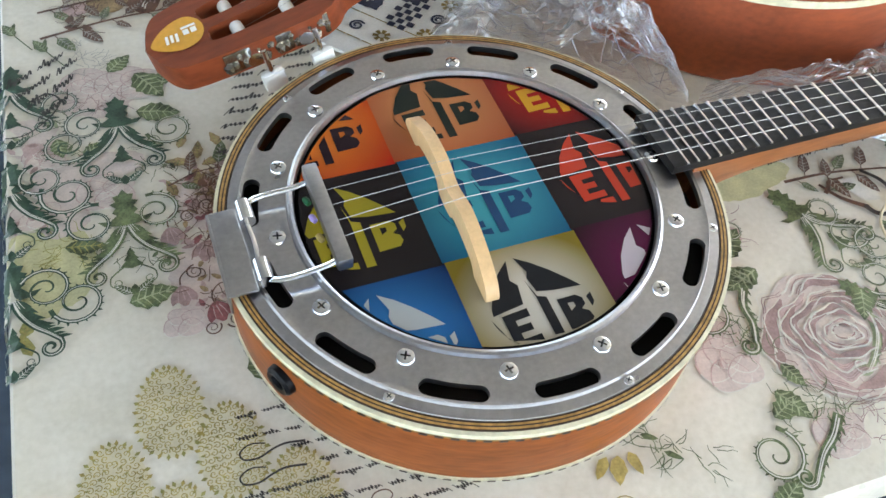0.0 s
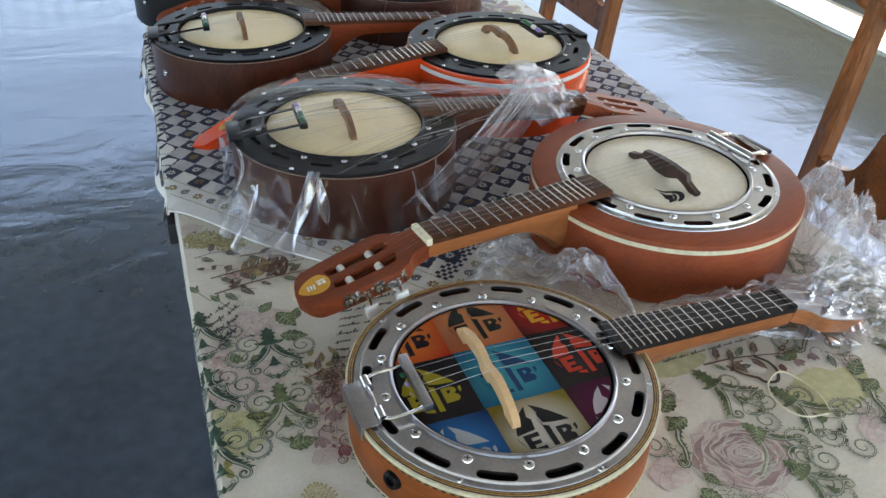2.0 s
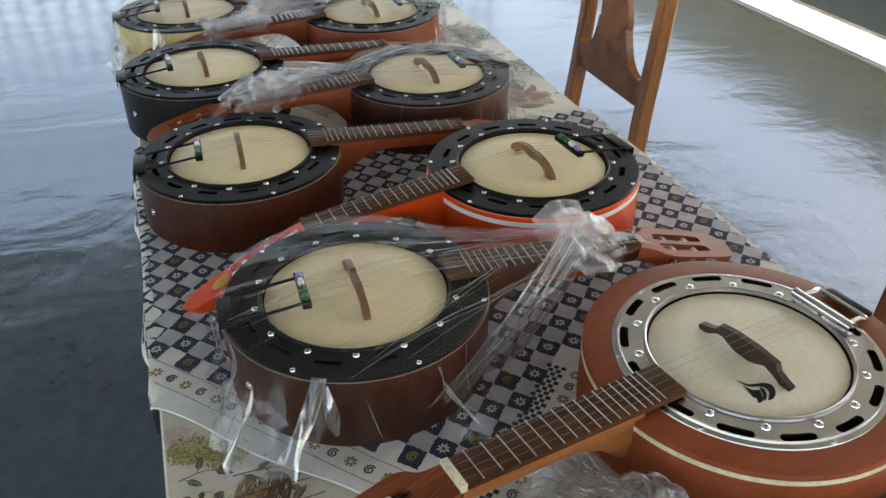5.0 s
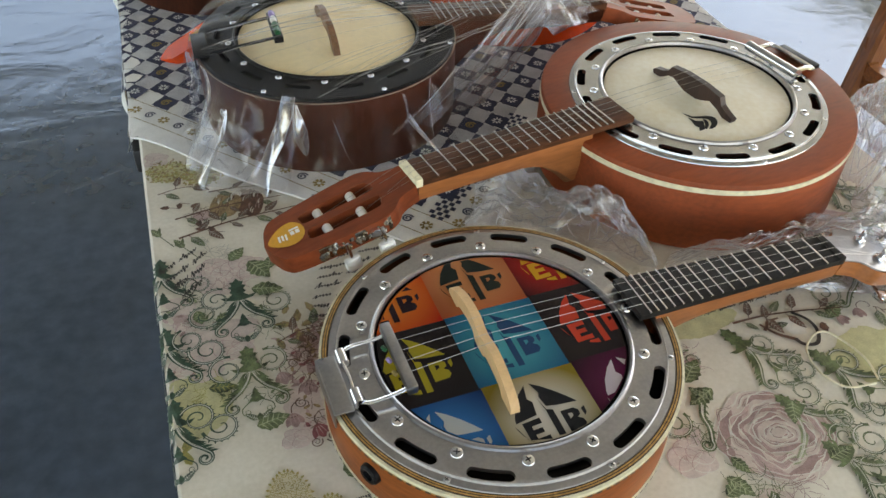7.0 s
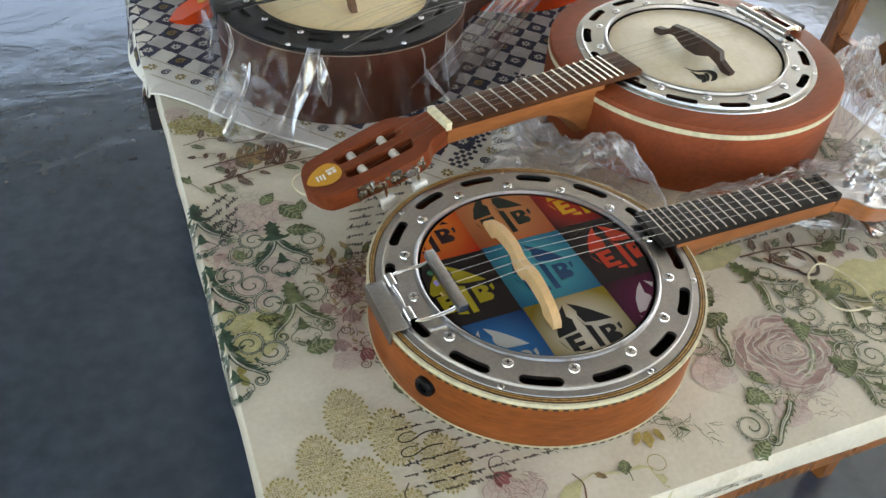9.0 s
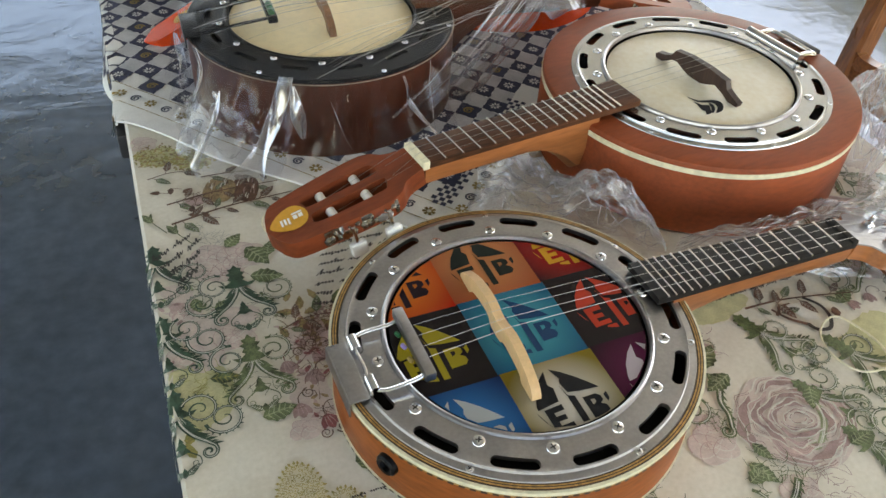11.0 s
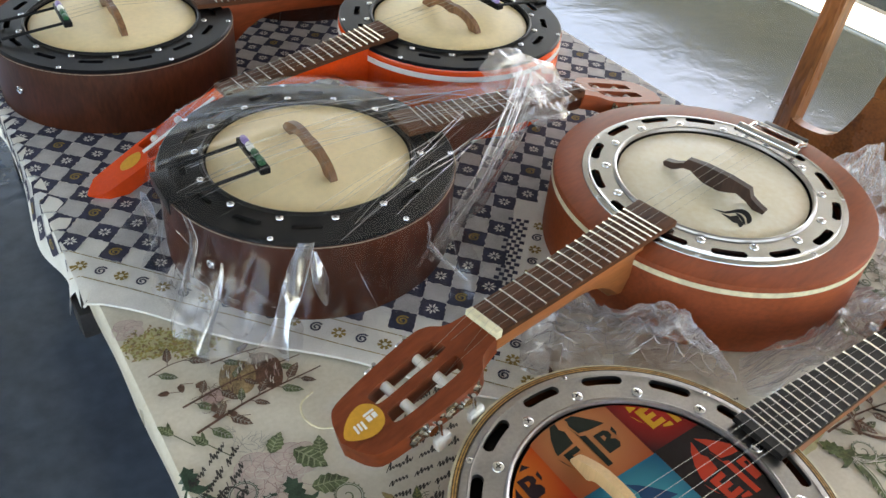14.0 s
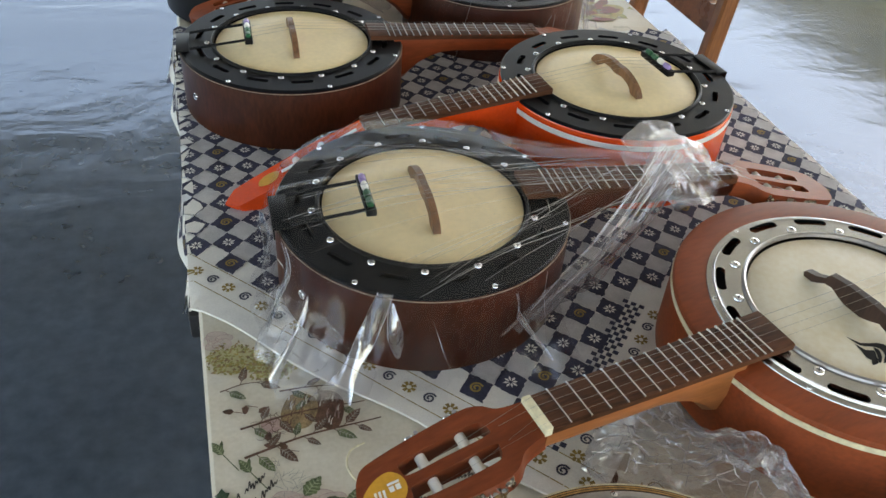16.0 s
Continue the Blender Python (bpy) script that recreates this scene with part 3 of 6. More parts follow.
        for k, mat in enumerate((M["bead_green"], M["bead_green"], M["white"], M["bead_violet"])):
            part("bead", lathe(bmesh.new(), [(0, 0.0055), (0.003, 0.005), (0.0038, 0.0), (0.003, -0.005), (0, -0.0055)], 10, closed=False), mat, hinge, "coloured string bead", m=pose(tx, -0.02 + 0.0133 * k, tz + 0.005, 90, 0, 0))
    for k in range(4):
        f = (k - 1.5) / 1.5
        yb = by + 0.0135 * f
        zb2 = hr + 0.021
        yn = f * 0.0125
        px, py, pz = (hm @ Vector(posts[[2, 0, 1, 3][k]]))
        pts = [(tx, 0.016 * f, tz), (bx, yb, zb2), (c["nut"], yn, at(c["nut"]) + 0.003), (px, py, pz)]
        part("string", tube(bmesh.new(), pts, 0.00010 + 0.00007 * (3 - k) / 3, 5), M["wire"], root)
    if c.get("jack"):
        a = radians(c["jack"])
        part("jack_socket", lathe(bmesh.new(), [(0, 0.001), (0.004, 0.0012), (0.0045, 0.004), (0.007, 0.0045), (0.0085, 0.003), (0.009, -0.002)], 20, closed=False), c.get("jackmat", M["black"]), root, "jack socket", m=Matrix.Translation((R * math.cos(a), R * math.sin(a), zb * 0.55)) @ pose(0, 0, 0, 0, 0, c["jack"]) @ pose(0, 0, 0, 0, 90, 0) @ Matrix.Diagonal((c.get("jack_size", 1),) * 3 + (1,)))
    return root


M["bead_green"] = surface("green_bead", (0.01, 0.10, 0.04), 0.3, bump=0)
M["bead_violet"] = surface("violet_bead", (0.30, 0.22, 0.48), 0.3, bump=0)
M["tan_line"] = surface("tan_inlay", (0.42, 0.23, 0.07), 0.4, vary=0.2, size=0.004, bump=0)
M["dark_line"] = surface("dark_inlay", (0.04, 0.02, 0.012), 0.4, bump=0)

first = dict(R=0.1385, ring_z=0.056, rout=0.1335, step=0.1265, ring=M["steel"], hoop=M["steel"], skin=M["black"], skin_label="glossy printed drumhead",
             side=M["honey"], bands=((0.0488, 0.0532, 0.0012, M["cream"], "pearly cream binding"), (0.0, 0.003, 0.0008, M["cream"], "cream lower binding")),
             fb0=0.110, fz0=0.065, nut=0.318, fz1=0.056, board=M["ebony"], neck=M["cedar_neck"], head="solid", headwood=M["cedar_neck"], veneer=M["steel"], drop=17, bone=False,
             bridge="wave", bridge_wood=M["pine"], bridge_label="pale raw wood bridge", bridge_turn=-2, bridge_x=-0.017, bridge_y=-0.003, tail="bar", tail_x=-0.083, edge=0.137, phase=-1.8, jack=206)
second = dict(R=0.162, ring_z=0.084, rout=0.1335, step=0.1265, ring=M["polished"], hoop=M["steel"], skin=M["skin_grey"], skin_label="pale skin drumhead with a dark sound hole",
              side=M["cedar"], bands=((0.0695, 0.0755, 0.0006, M["cream"], "cream binding"),),
              fb0=0.102, fz0=0.0925, nut=0.338, fz1=0.0925, board=M["rosewood"], neck=M["cedar_neck"], head="slotted", headwood=M["head_wood"], drop=12,
              bridge="angled", bridge_wood=M["bridge_dark"], bridge_label="dark wooden bridge with stepped shoulders", bridge_turn=2, bridge_x=0.011, bridge_y=0.007, tail="loop")
dark = dict(R=0.144, ring_z=0.092, rin=0.1005, rout=0.143, ring=M["black"], skin=M["skin"], side=M["mahogany"], slot_w=0.0035, slot_l=0.014,
            bands=((0.0868, 0.0880, 0.0004, M["fine_line"], "fine checkered binding"),),
            fb0=0.10, fz0=0.102, nut=0.335, fz1=0.092, board=M["rosewood"], neck=M["mahogany"], head="slotted", headwood=M["cedar"], drop=12,
            bridge="arch", bridge_wood=M["bridge_wood"], bridge_turn=0, bone=False, tail="black", jack=208, jackmat=M["chrome"], jack_size=0.55)
orange = dict(dark, side=M["orange"], neck=M["orange"], headwood=M["orange"], ring_z=0.101, fz0=0.110, fz1=0.086, nut=0.322, jack=None, drop=19, head_long=1.25, w1=0.029, head_w=0.55, blunt=True,
              bands=((0.0835, 0.0905, 0.0006, M["white"], "white binding"),))

banjo_1 = banjo("honey-coloured banjo with steel ring and colourful printed drumhead", 0.2522, 0.1058, 2.8, first)
banjo_2 = banjo("wide cedar banjo with steel ring and pale drumhead", 0.566, 0.349, 190.7, second)
banjo("dark brown banjo with black ring, wrapped in clear plastic", 0.2205, 0.5635, -1.0, dark)
banjo_4 = banjo("bright orange banjo with black ring and white binding", 0.5165, 0.7605, 185.8, orange)
banjo("dark brown banjo with black ring on the checkered cloth", 0.146, 0.9596, -2.0, dict(dark, ring_z=0.084, fz0=0.094, fz1=0.084, bands=((0.0788, 0.0800, 0.0004, M["fine_line"], "fine checkered binding"),), neck=M["cedar"]))
banjo("black-bodied banjo with black ring and pale drumhead", 0.128, 1.31, 2.0, dict(dark, side=M["black"], neck=M["cedar"]))
banjo("brown banjo with black ring inside clear plastic", 0.490, 1.150, 183.0, dict(dark, neck=M["cedar"]))
banjo("pale maple banjo with black ring inside clear plastic", 0.125, 1.66, 0.0, dict(dark, side=M["maple"]))
banjo("reddish brown banjo with black ring inside clear plastic", 0.490, 1.53, 183.0, dict(dark, side=M["cedar"], neck=M["cedar"]))


# ---- print on the first drumhead ----
def ink(name, rgb, rgb2=None, radius=0.05, rough=0.25):
    """Printed colour, fading outwards from the object's origin to a second colour."""
    m = bpy.data.materials.new(name)
    n, l, p = nodes_of(m)
    p.inputs["Roughness"].default_value = rough
    p.inputs["Specular IOR Level"].default_value = 0.14
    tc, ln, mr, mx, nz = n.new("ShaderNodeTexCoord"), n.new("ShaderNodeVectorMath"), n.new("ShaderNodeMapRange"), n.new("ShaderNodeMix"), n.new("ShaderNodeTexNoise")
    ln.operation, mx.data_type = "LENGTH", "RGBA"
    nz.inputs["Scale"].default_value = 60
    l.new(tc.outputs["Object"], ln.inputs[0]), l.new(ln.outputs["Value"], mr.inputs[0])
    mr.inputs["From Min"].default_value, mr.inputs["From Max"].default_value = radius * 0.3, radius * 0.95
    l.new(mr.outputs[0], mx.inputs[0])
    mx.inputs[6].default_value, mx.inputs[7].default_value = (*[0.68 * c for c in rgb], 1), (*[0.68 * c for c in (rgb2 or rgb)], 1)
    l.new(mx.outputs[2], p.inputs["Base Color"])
    return m


def clip_disc(k, r, dx, dy):
    """The part of a disc of radius r about (-dx, -dy) inside the square of side k about the origin."""
    pts = [(r * math.cos(2 * math.pi * q / 120) - dx, r * math.sin(2 * math.pi * q / 120) - dy) for q in range(120)]
    for axis, sign in ((0, 1), (0, -1), (1, 1), (1, -1)):
        out = []
        for p, q in zip(pts, pts[1:] + pts[:1]):
            dp, dq = k / 2 - sign * p[axis], k / 2 - sign * q[axis]
            if dp >= 0:
                out.append(p)
            if dp * dq < 0:
                f = dp / (dp - dq)
                out.append((p[0] + (q[0] - p[0]) * f, p[1] + (q[1] - p[1]) * f))
        pts = out
    return pts


def arc(r, a0, a1, n=10):
    return [(r * math.cos(radians(a0 + (a1 - a0) * k / n)), r * math.sin(radians(a0 + (a1 - a0) * k / n))) for k in range(n + 1)]


EMBLEM = (
    [(-0.10, 0.45), (-0.21, 0.35), (-0.32, 0.20), (-0.39, 0.04), (-0.40, -0.02), (-0.13, 0.02), (-0.10, 0.20), (-0.145, 0.26)],           # left sail
    [(-0.035, 0.46), (0.08, 0.38), (0.20, 0.27), (0.31, 0.15), (0.39, 0.05), (0.16, 0.07), (0.02, 0.10), (-0.005, 0.24), (0.02, 0.30)],   # right sail
    [(-0.035, 0.24), (0.005, 0.06), (0.075, 0.03), (0.075, -0.43), (-0.005, -0.43), (-0.005, 0.05)],          # mast
    [(-0.34, -0.04), (-0.12, -0.02), (-0.12, -0.095), (-0.25, -0.105), (-0.25, -0.155), (-0.14, -0.15), (-0.14, -0.215), (-0.25, -0.22), (-0.25, -0.275), (-0.10, -0.265), (-0.10, -0.335), (-0.33, -0.345)],
    arc(0.43, 186, 232, 6) + [(-0.36, -0.24)],
    arc(0.43, 243, 262, 5) + [(-0.06, -0.36), (-0.18, -0.36)],
    [(0.14, -0.02), (0.30, -0.02), (0.345, -0.06), (0.345, -0.12), (0.30, -0.155), (0.35, -0.19), (0.36, -0.25), (0.32, -0.30), (0.14, -0.31), (0.14, -0.16), (0.21, -0.15), (0.26, -0.12), (0.26, -0.08), (0.21, -0.075), (0.21, -0.15), (0.14, -0.16)],
    [(0.38, -0.06), (0.43, -0.03), (0.425, -0.12), (0.39, -0.16)],
)


def printed_panels(root, hr):
    k = 0.0735
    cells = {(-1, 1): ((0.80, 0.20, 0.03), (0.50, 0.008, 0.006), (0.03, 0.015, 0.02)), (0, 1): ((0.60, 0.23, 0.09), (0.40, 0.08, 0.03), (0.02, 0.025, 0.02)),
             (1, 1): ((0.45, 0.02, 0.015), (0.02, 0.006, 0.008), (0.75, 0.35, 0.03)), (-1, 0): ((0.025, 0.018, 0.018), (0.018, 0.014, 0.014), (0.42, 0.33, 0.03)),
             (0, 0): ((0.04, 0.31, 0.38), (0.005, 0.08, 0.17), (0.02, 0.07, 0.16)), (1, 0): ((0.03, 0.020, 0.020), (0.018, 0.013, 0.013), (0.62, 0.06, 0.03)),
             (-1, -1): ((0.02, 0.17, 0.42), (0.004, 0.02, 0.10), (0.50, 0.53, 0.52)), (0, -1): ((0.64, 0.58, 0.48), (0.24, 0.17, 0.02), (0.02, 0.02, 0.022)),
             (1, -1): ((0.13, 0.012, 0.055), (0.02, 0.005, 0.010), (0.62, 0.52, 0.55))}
    for (i, j), (a, b, e) in cells.items():
        cx, cy = 0.003 + i * k, -0.001 + j * k
        pts = clip_disc(k, 0.0955, cx, cy)
        bm = bmesh.new()
        flat(bm, pts)
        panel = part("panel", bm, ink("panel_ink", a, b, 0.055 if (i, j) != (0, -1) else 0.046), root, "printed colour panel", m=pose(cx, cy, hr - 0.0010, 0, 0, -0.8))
        bm = bmesh.new()
        for shape in EMBLEM:
            ps = [(x * k * 0.86, y * k * 0.86) for x, y in shape]
            inside = [math.hypot(x + cx, y + cy) < 0.0955 for x, y in ps]
            if any(inside):
                dense = [(ax + (bx - ax) * q / 8, ay + (by - ay) * q / 8) for (ax, ay), (bx, by) in zip(ps, ps[1:] + ps[:1]) for q in range(8)]
                ps = [(x, y) for x, y in dense if math.hypot(x + cx, y + cy) < 0.0952]
                if len(ps) > 3:
                    flat(bm, ps)
        part("emblem", bm, ink("emblem_ink", e, e, 0.05), panel, "printed sail emblem", m=pose(0, 0, 0.0003))


printed_panels(banjo_1, first["ring_z"])
for r0, r1, mat, lab in ((0.1331, 0.1339, "dark_line", "dark line inlay round the top"), (0.1339, 0.1350, "tan_line", "tan inlay round the top"), (0.1350, 0.1357, "dark_line", "dark line inlay round the top"), (0.1357, 0.1369, "tan_line", "tan inlay round the top"), (0.1369, 0.1377, "dark_line", "dark line inlay round the top")):
    part("rim_inlay", lathe(bmesh.new(), [(r0, -0.001), (r0, 0.0008), (r1, 0.0008), (r1, -0.001)], 128), M[mat], banjo_1, lab, m=pose(0, 0, first["ring_z"] - 0.003))
# dashes of the checkered binding
for z, h in ((0.0468, 0.0022), (0.0008, 0.0016)):
    bm = bmesh.new()
    for k in range(120):
        a0, a1 = 2 * math.pi * k / 120, 2 * math.pi * (k + 0.55) / 120
        r = 0.1400
        vs = [bm.verts.new((r * math.cos(a), r * math.sin(a), zz)) for a, zz in ((a0, z), (a1, z), (a1, z + h), (a0, z + h))]
        bm.faces.new(vs)
    part("binding_pattern", bm, M["dark_line"], banjo_1, "dark dashes of the binding")["kind"] = "stuff"
part("binding", lathe(bmesh.new(), [(0.1370, 0.0462), (0.1392, 0.0464), (0.1392, 0.0488), (0.1370, 0.0488)], 128), M["tan_line"], banjo_1, "tan strip under the cream binding")
# sound hole of the second drumhead, shaped like a flame: flat, its shade painted near black
bm = bmesh.new()
for plume in ([(0.0435, 0.026), (0.038, 0.0371), (0.0242, 0.0427), (0.0192, 0.049), (0.0227, 0.0565), (0.031, 0.0623), (0.0388, 0.0618), (0.0304, 0.0561), (0.0277, 0.0488), (0.0325, 0.044), (0.0409, 0.0389)],
              [(0.0434, 0.0358), (0.0406, 0.0448), (0.0344, 0.0481), (0.0379, 0.0538), (0.0424, 0.06), (0.0494, 0.0599), (0.0456, 0.0553), (0.0473, 0.0518), (0.045, 0.0435)],
              [(0.0322, 0.0453), (0.0299, 0.0494), (0.034, 0.0563), (0.0411, 0.061), (0.0412, 0.0587), (0.0358, 0.0526)]):
    flat(bm, smooth_line(plume, 2, True))
part("sound_hole", bm, M["recess_shade"], banjo_2, "plume-shaped sound hole, its shade painted flat", m=pose(0, 0, second["ring_z"] - 0.0011))
# white stripe and sticker on the orange headstock
oh = next(o for o in banjo_4.children if o.name.startswith("headstock"))
part("stripe", box(bmesh.new(), 0.008, -0.0024, 0.0003, 0.104, 0.0024, 0.0010, 0.0002), M["white"], oh, "white stripe along the headstock")
part("sticker", plate(bmesh.new(), smooth_line([(0.107, -0.004), (0.118, -0.009), (0.130, -0.006), (0.133, 0.003), (0.122, 0.009), (0.111, 0.006)], 4, True), (), 0.0003, 0.0007), M["gold"], oh, "golden pick-shaped sticker")
# sticker on the second headstock
hs = next(o for o in banjo_2.children if o.name.startswith("headstock"))
bm = bmesh.new()
flat(bm, smooth_line([(0.019, -0.003), (0.013, -0.0095), (0.002, -0.0135), (-0.009, -0.0125), (-0.0145, -0.004), (-0.013, 0.006), (-0.006, 0.0125), (0.004, 0.0125), (0.013, 0.0065)], 4, True))
st = part("sticker", bm, M["gold"], hs, "golden pick-shaped sticker", m=pose(0.117, 0.0, 0.0004, 0, 0, 12))
bm = bmesh.new()
for turn, ox, oy, bars in ((70, 0.006, 0.0, ((-0.004, -0.004, 0.0035, -0.0022), (-0.004, -0.0009, 0.0028, 0.0009), (-0.004, 0.0022, 0.0035, 0.004))),
                           (75, -0.006, 0.0, ((-0.004, -0.0045, -0.002, 0.0045), (-0.001, -0.0042, 0.0036, -0.0006), (-0.001, 0.0006, 0.0036, 0.0042)))):
    c, q = math.cos(radians(turn)), math.sin(radians(turn))
    for x0, y0, x1, y1 in bars:
        flat(bm, [(ox + u * c - v * q, oy + u * q + v * c) for u, v in ((x0, y0), (x1, y0), (x1, y1), (x0, y1))])
part("sticker_mark", bm, M["white"], st, "white mark", m=pose(0, 0, 0.0004))


# ---- print of the oilcloth ----
INK = {k: surface("print_" + k, c, 0.32, vary=v, size=0.010, grain=0.0015, bump=0.03) for k, c, v in (
    ("dark_green", (0.040, 0.082, 0.050), 0.35), ("green", (0.130, 0.165, 0.075), 0.45), ("olive", (0.36, 0.33, 0.11), 0.25), ("pale_green", (0.36, 0.40, 0.24), 0.2),
    ("wash_olive", (0.55, 0.52, 0.29), 0.12), ("wash_pink", (0.63, 0.525, 0.465), 0.10), ("petal", (0.53, 0.38, 0.345), 0.15), ("mauve", (0.38, 0.25, 0.23), 0.2), ("rose", (0.30, 0.10, 0.10), 0.3),
    ("gold", (0.44, 0.34, 0.11), 0.25), ("pale_gold", (0.66, 0.60, 0.43), 0.06), ("script", (0.055, 0.048, 0.042), 0.3), ("brown", (0.15, 0.075, 0.048), 0.4), ("tan", (0.36, 0.25, 0.13), 0.35),
    ("deep_red", (0.22, 0.035, 0.022), 0.3), ("grey", (0.40, 0.38, 0.33), 0.15), ("light", (0.68, 0.65, 0.57), 0.06))}
SHEETS = {k: bmesh.new() for k in INK}
ORDER = ("wash_olive", "wash_pink", "pale_gold", "petal", "olive", "pale_green", "gold", "grey", "tan", "mauve", "deep_red", "rose", "green", "brown", "dark_green", "light", "script")
LEVEL = {k: 2 * i for i, k in enumerate(ORDER)}
rnd = random.Random(7)
LAID = [0]
EDGE_D, EDGE_OUT, EDGE_DOWN = (0.0, 0.006, 0.019, 0.030), (0.0, 0.003, 0.004, 0.004), (0.0, 0.005, 0.017, 0.028)


def on_cloth(x, y, lift):
    """A printed point lying on the cloth, bent down with it past its edges."""
    past_x = X0 - x if x < X0 else max(x - X1, 0.0)
    past_y = max(Y0 - y, 0.0)
    d = min(max(past_x, past_y), 0.0295)
    out = float(np.interp(d, EDGE_D, EDGE_OUT)) + (lift if d > 0.003 else 0.0)
    z = TABLE - float(np.interp(d, EDGE_D, EDGE_DOWN)) + lift
    if past_x > 0:
        x = X0 - out if x < X0 else X1 + out
    if past_y > 0:
        y = Y0 - out
    return (x, y, z)


def poly(colour, pts, level=None):
    pts = [p for i, p in enumerate(pts) if i == 0 or math.hypot(p[0] - pts[i - 1][0], p[1] - pts[i - 1][1]) > 1e-5]
    if len(pts) > 2:
        lift = 0.0004 + 0.00004 * (LEVEL[colour] if level is None else level) + 6e-6 * (LAID[0] % 6)
        b = SHEETS[colour]
        b.faces.new([b.verts.new(on_cloth(x, y, lift)) for x, y in pts])
        LAID[0] += 1


def stroke(colour, pts, w0, w1=None, level=None):
    """A tapering line along points."""
    w1 = w0 if w1 is None else w1
    n = len(pts)
    left, right = [], []
    for i, (x, y) in enumerate(pts):
        ax, ay = pts[max(i - 1, 0)]
        bx, by = pts[min(i + 1, n - 1)]
        d = math.hypot(bx - ax, by - ay) or 1
        w = (w0 + (w1 - w0) * i / (n - 1)) / 2
        left.append((x - (by - ay) / d * w, y + (bx - ax) / d * w))
        right.append((x + (by - ay) / d * w, y - (bx - ax) / d * w))
    for i in range(n - 1):
        poly(colour, [left[i], left[i + 1], right[i + 1], right[i]], level)


def teeth_on(colour, line, w0, w1, side, tooth, stop=1.0, lean=0.8):
    """Slanting thorns along one side of a line."""
    n = len(line)
    for i in range(1, int((n - 1) * stop), 2 if lean > 0.5 else 1):
        (ax, ay), (bx, by) = line[i - 1], line[i]
        d = math.hypot(bx - ax, by - ay) or 1
        tx, ty = (bx - ax) / d, (by - ay) / d
        nx_, ny_ = -ty * side, tx * side
        f = i / n
        w, q = (w0 + (w1 - w0) * f) * 0.35, tooth * (1 - 0.55 * f) * (0.85 + 0.3 * ((i // 2) % 2))
        x, y = bx + nx_ * w, by + ny_ * w
        poly(colour, [(x - tx * q * 0.34, y - ty * q * 0.34), (x + tx * q * 0.26, y + ty * q * 0.26), (x + nx_ * q * 0.34 + tx * q * (0.26 + lean * 0.36), y + ny_ * q * 0.34 + ty * q * (0.26 + lean * 0.36)), (x + nx_ * q * 0.7 + tx * q * lean, y + ny_ * q * 0.7 + ty * q * lean), (x + nx_ * q * 0.46 + tx * q * lean * 0.2, y + ny_ * q * 0.46 + ty * q * lean * 0.2)])


def curl_points(cx, cy, r, a0, turns, way, n=22):
    return [(cx + r * ((1 - f) ** 0.9 + 0.10) * math.cos(radians(a0) + way * turns * 2 * math.pi * f), cy + r * ((1 - f) ** 0.9 + 0.10) * math.sin(radians(a0) + way * turns * 2 * math.pi * f)) for f in [i / n for i in range(n + 1)]]


def spiral(colour, cx, cy, r, a0, way=1, thorny=True, w=0.0026, turns=1.75):
    """A curl that runs inwards from angle a0; its outer arm is split by a pale line and set with thorns."""
    pts = curl_points(cx, cy, r * 1.08, a0, turns, way, 34)
    w *= r / 0.012
    stroke(colour, pts, w, w * 0.28)
    if thorny:
        stroke("light", pts[1:20], w * 0.34, w * 0.10)
        teeth_on(colour, pts[:20], w, w * 0.6, -way, 0.0030 * r / 0.012, 0.95, 0.3)


def leaf(colour, x, y, ln, wd, ang, lobes=5, vein=None):
    """A toothed leaf from its stalk at (x, y)."""
    side = []
    for i in range(lobes * 2 + 1):
        f = i / (lobes * 2)
        side.append((f * ln, math.sin(math.pi * f ** 0.8) * (1.0 if i % 2 else 0.8) * wd / 2))
    pts = side + [(u, -v) for u, v in side[::-1][1:-1]]
    c, s_ = math.cos(radians(ang)), math.sin(radians(ang))
    turn = lambda u, v: (x + u * c - v * s_, y + u * s_ + v * c)
    poly(colour, [turn(u, v) for u, v in pts])
    if vein:
        up = LEVEL[colour] + 1
        stroke(vein, [turn(ln * 0.05, 0), turn(ln * 0.5, wd * 0.03), turn(ln * 0.92, 0)], wd * 0.06, wd * 0.02, up)
        for f in (0.15, 0.3, 0.45, 0.6, 0.75):
            for sg in (-1, 1):
                q = math.sin(math.pi * (f + 0.1) ** 0.8) * 0.40
                stroke(vein, [turn(ln * f, 0), turn(ln * (f + 0.08), sg * wd * q * 0.6), turn(ln * (f + 0.12), sg * wd * q)], wd * rnd.uniform(0.03, 0.10), wd * 0.02, up)


def maple(colour, x, y, size, ang):
    """A lobed dark leaf."""
    pts = [(0, 0.52), (0.09, 0.38), (0.20, 0.36), (0.15, 0.22), (0.27, 0.17), (0.17, 0.05), (0.24, -0.06), (0.16, -0.14), (0.30, -0.26), (0.52, -0.22), (0.40, -0.36), (0.20, -0.40), (0, -0.45)]
    pts = pts + [(-u, v) for u, v in pts[::-1][1:-1]]
    c, s_ = math.cos(radians(ang)), math.sin(radians(ang))
    poly(colour, [(x + size * (u * c - v * s_), y + size * (u * s_ + v * c)) for u, v in pts])


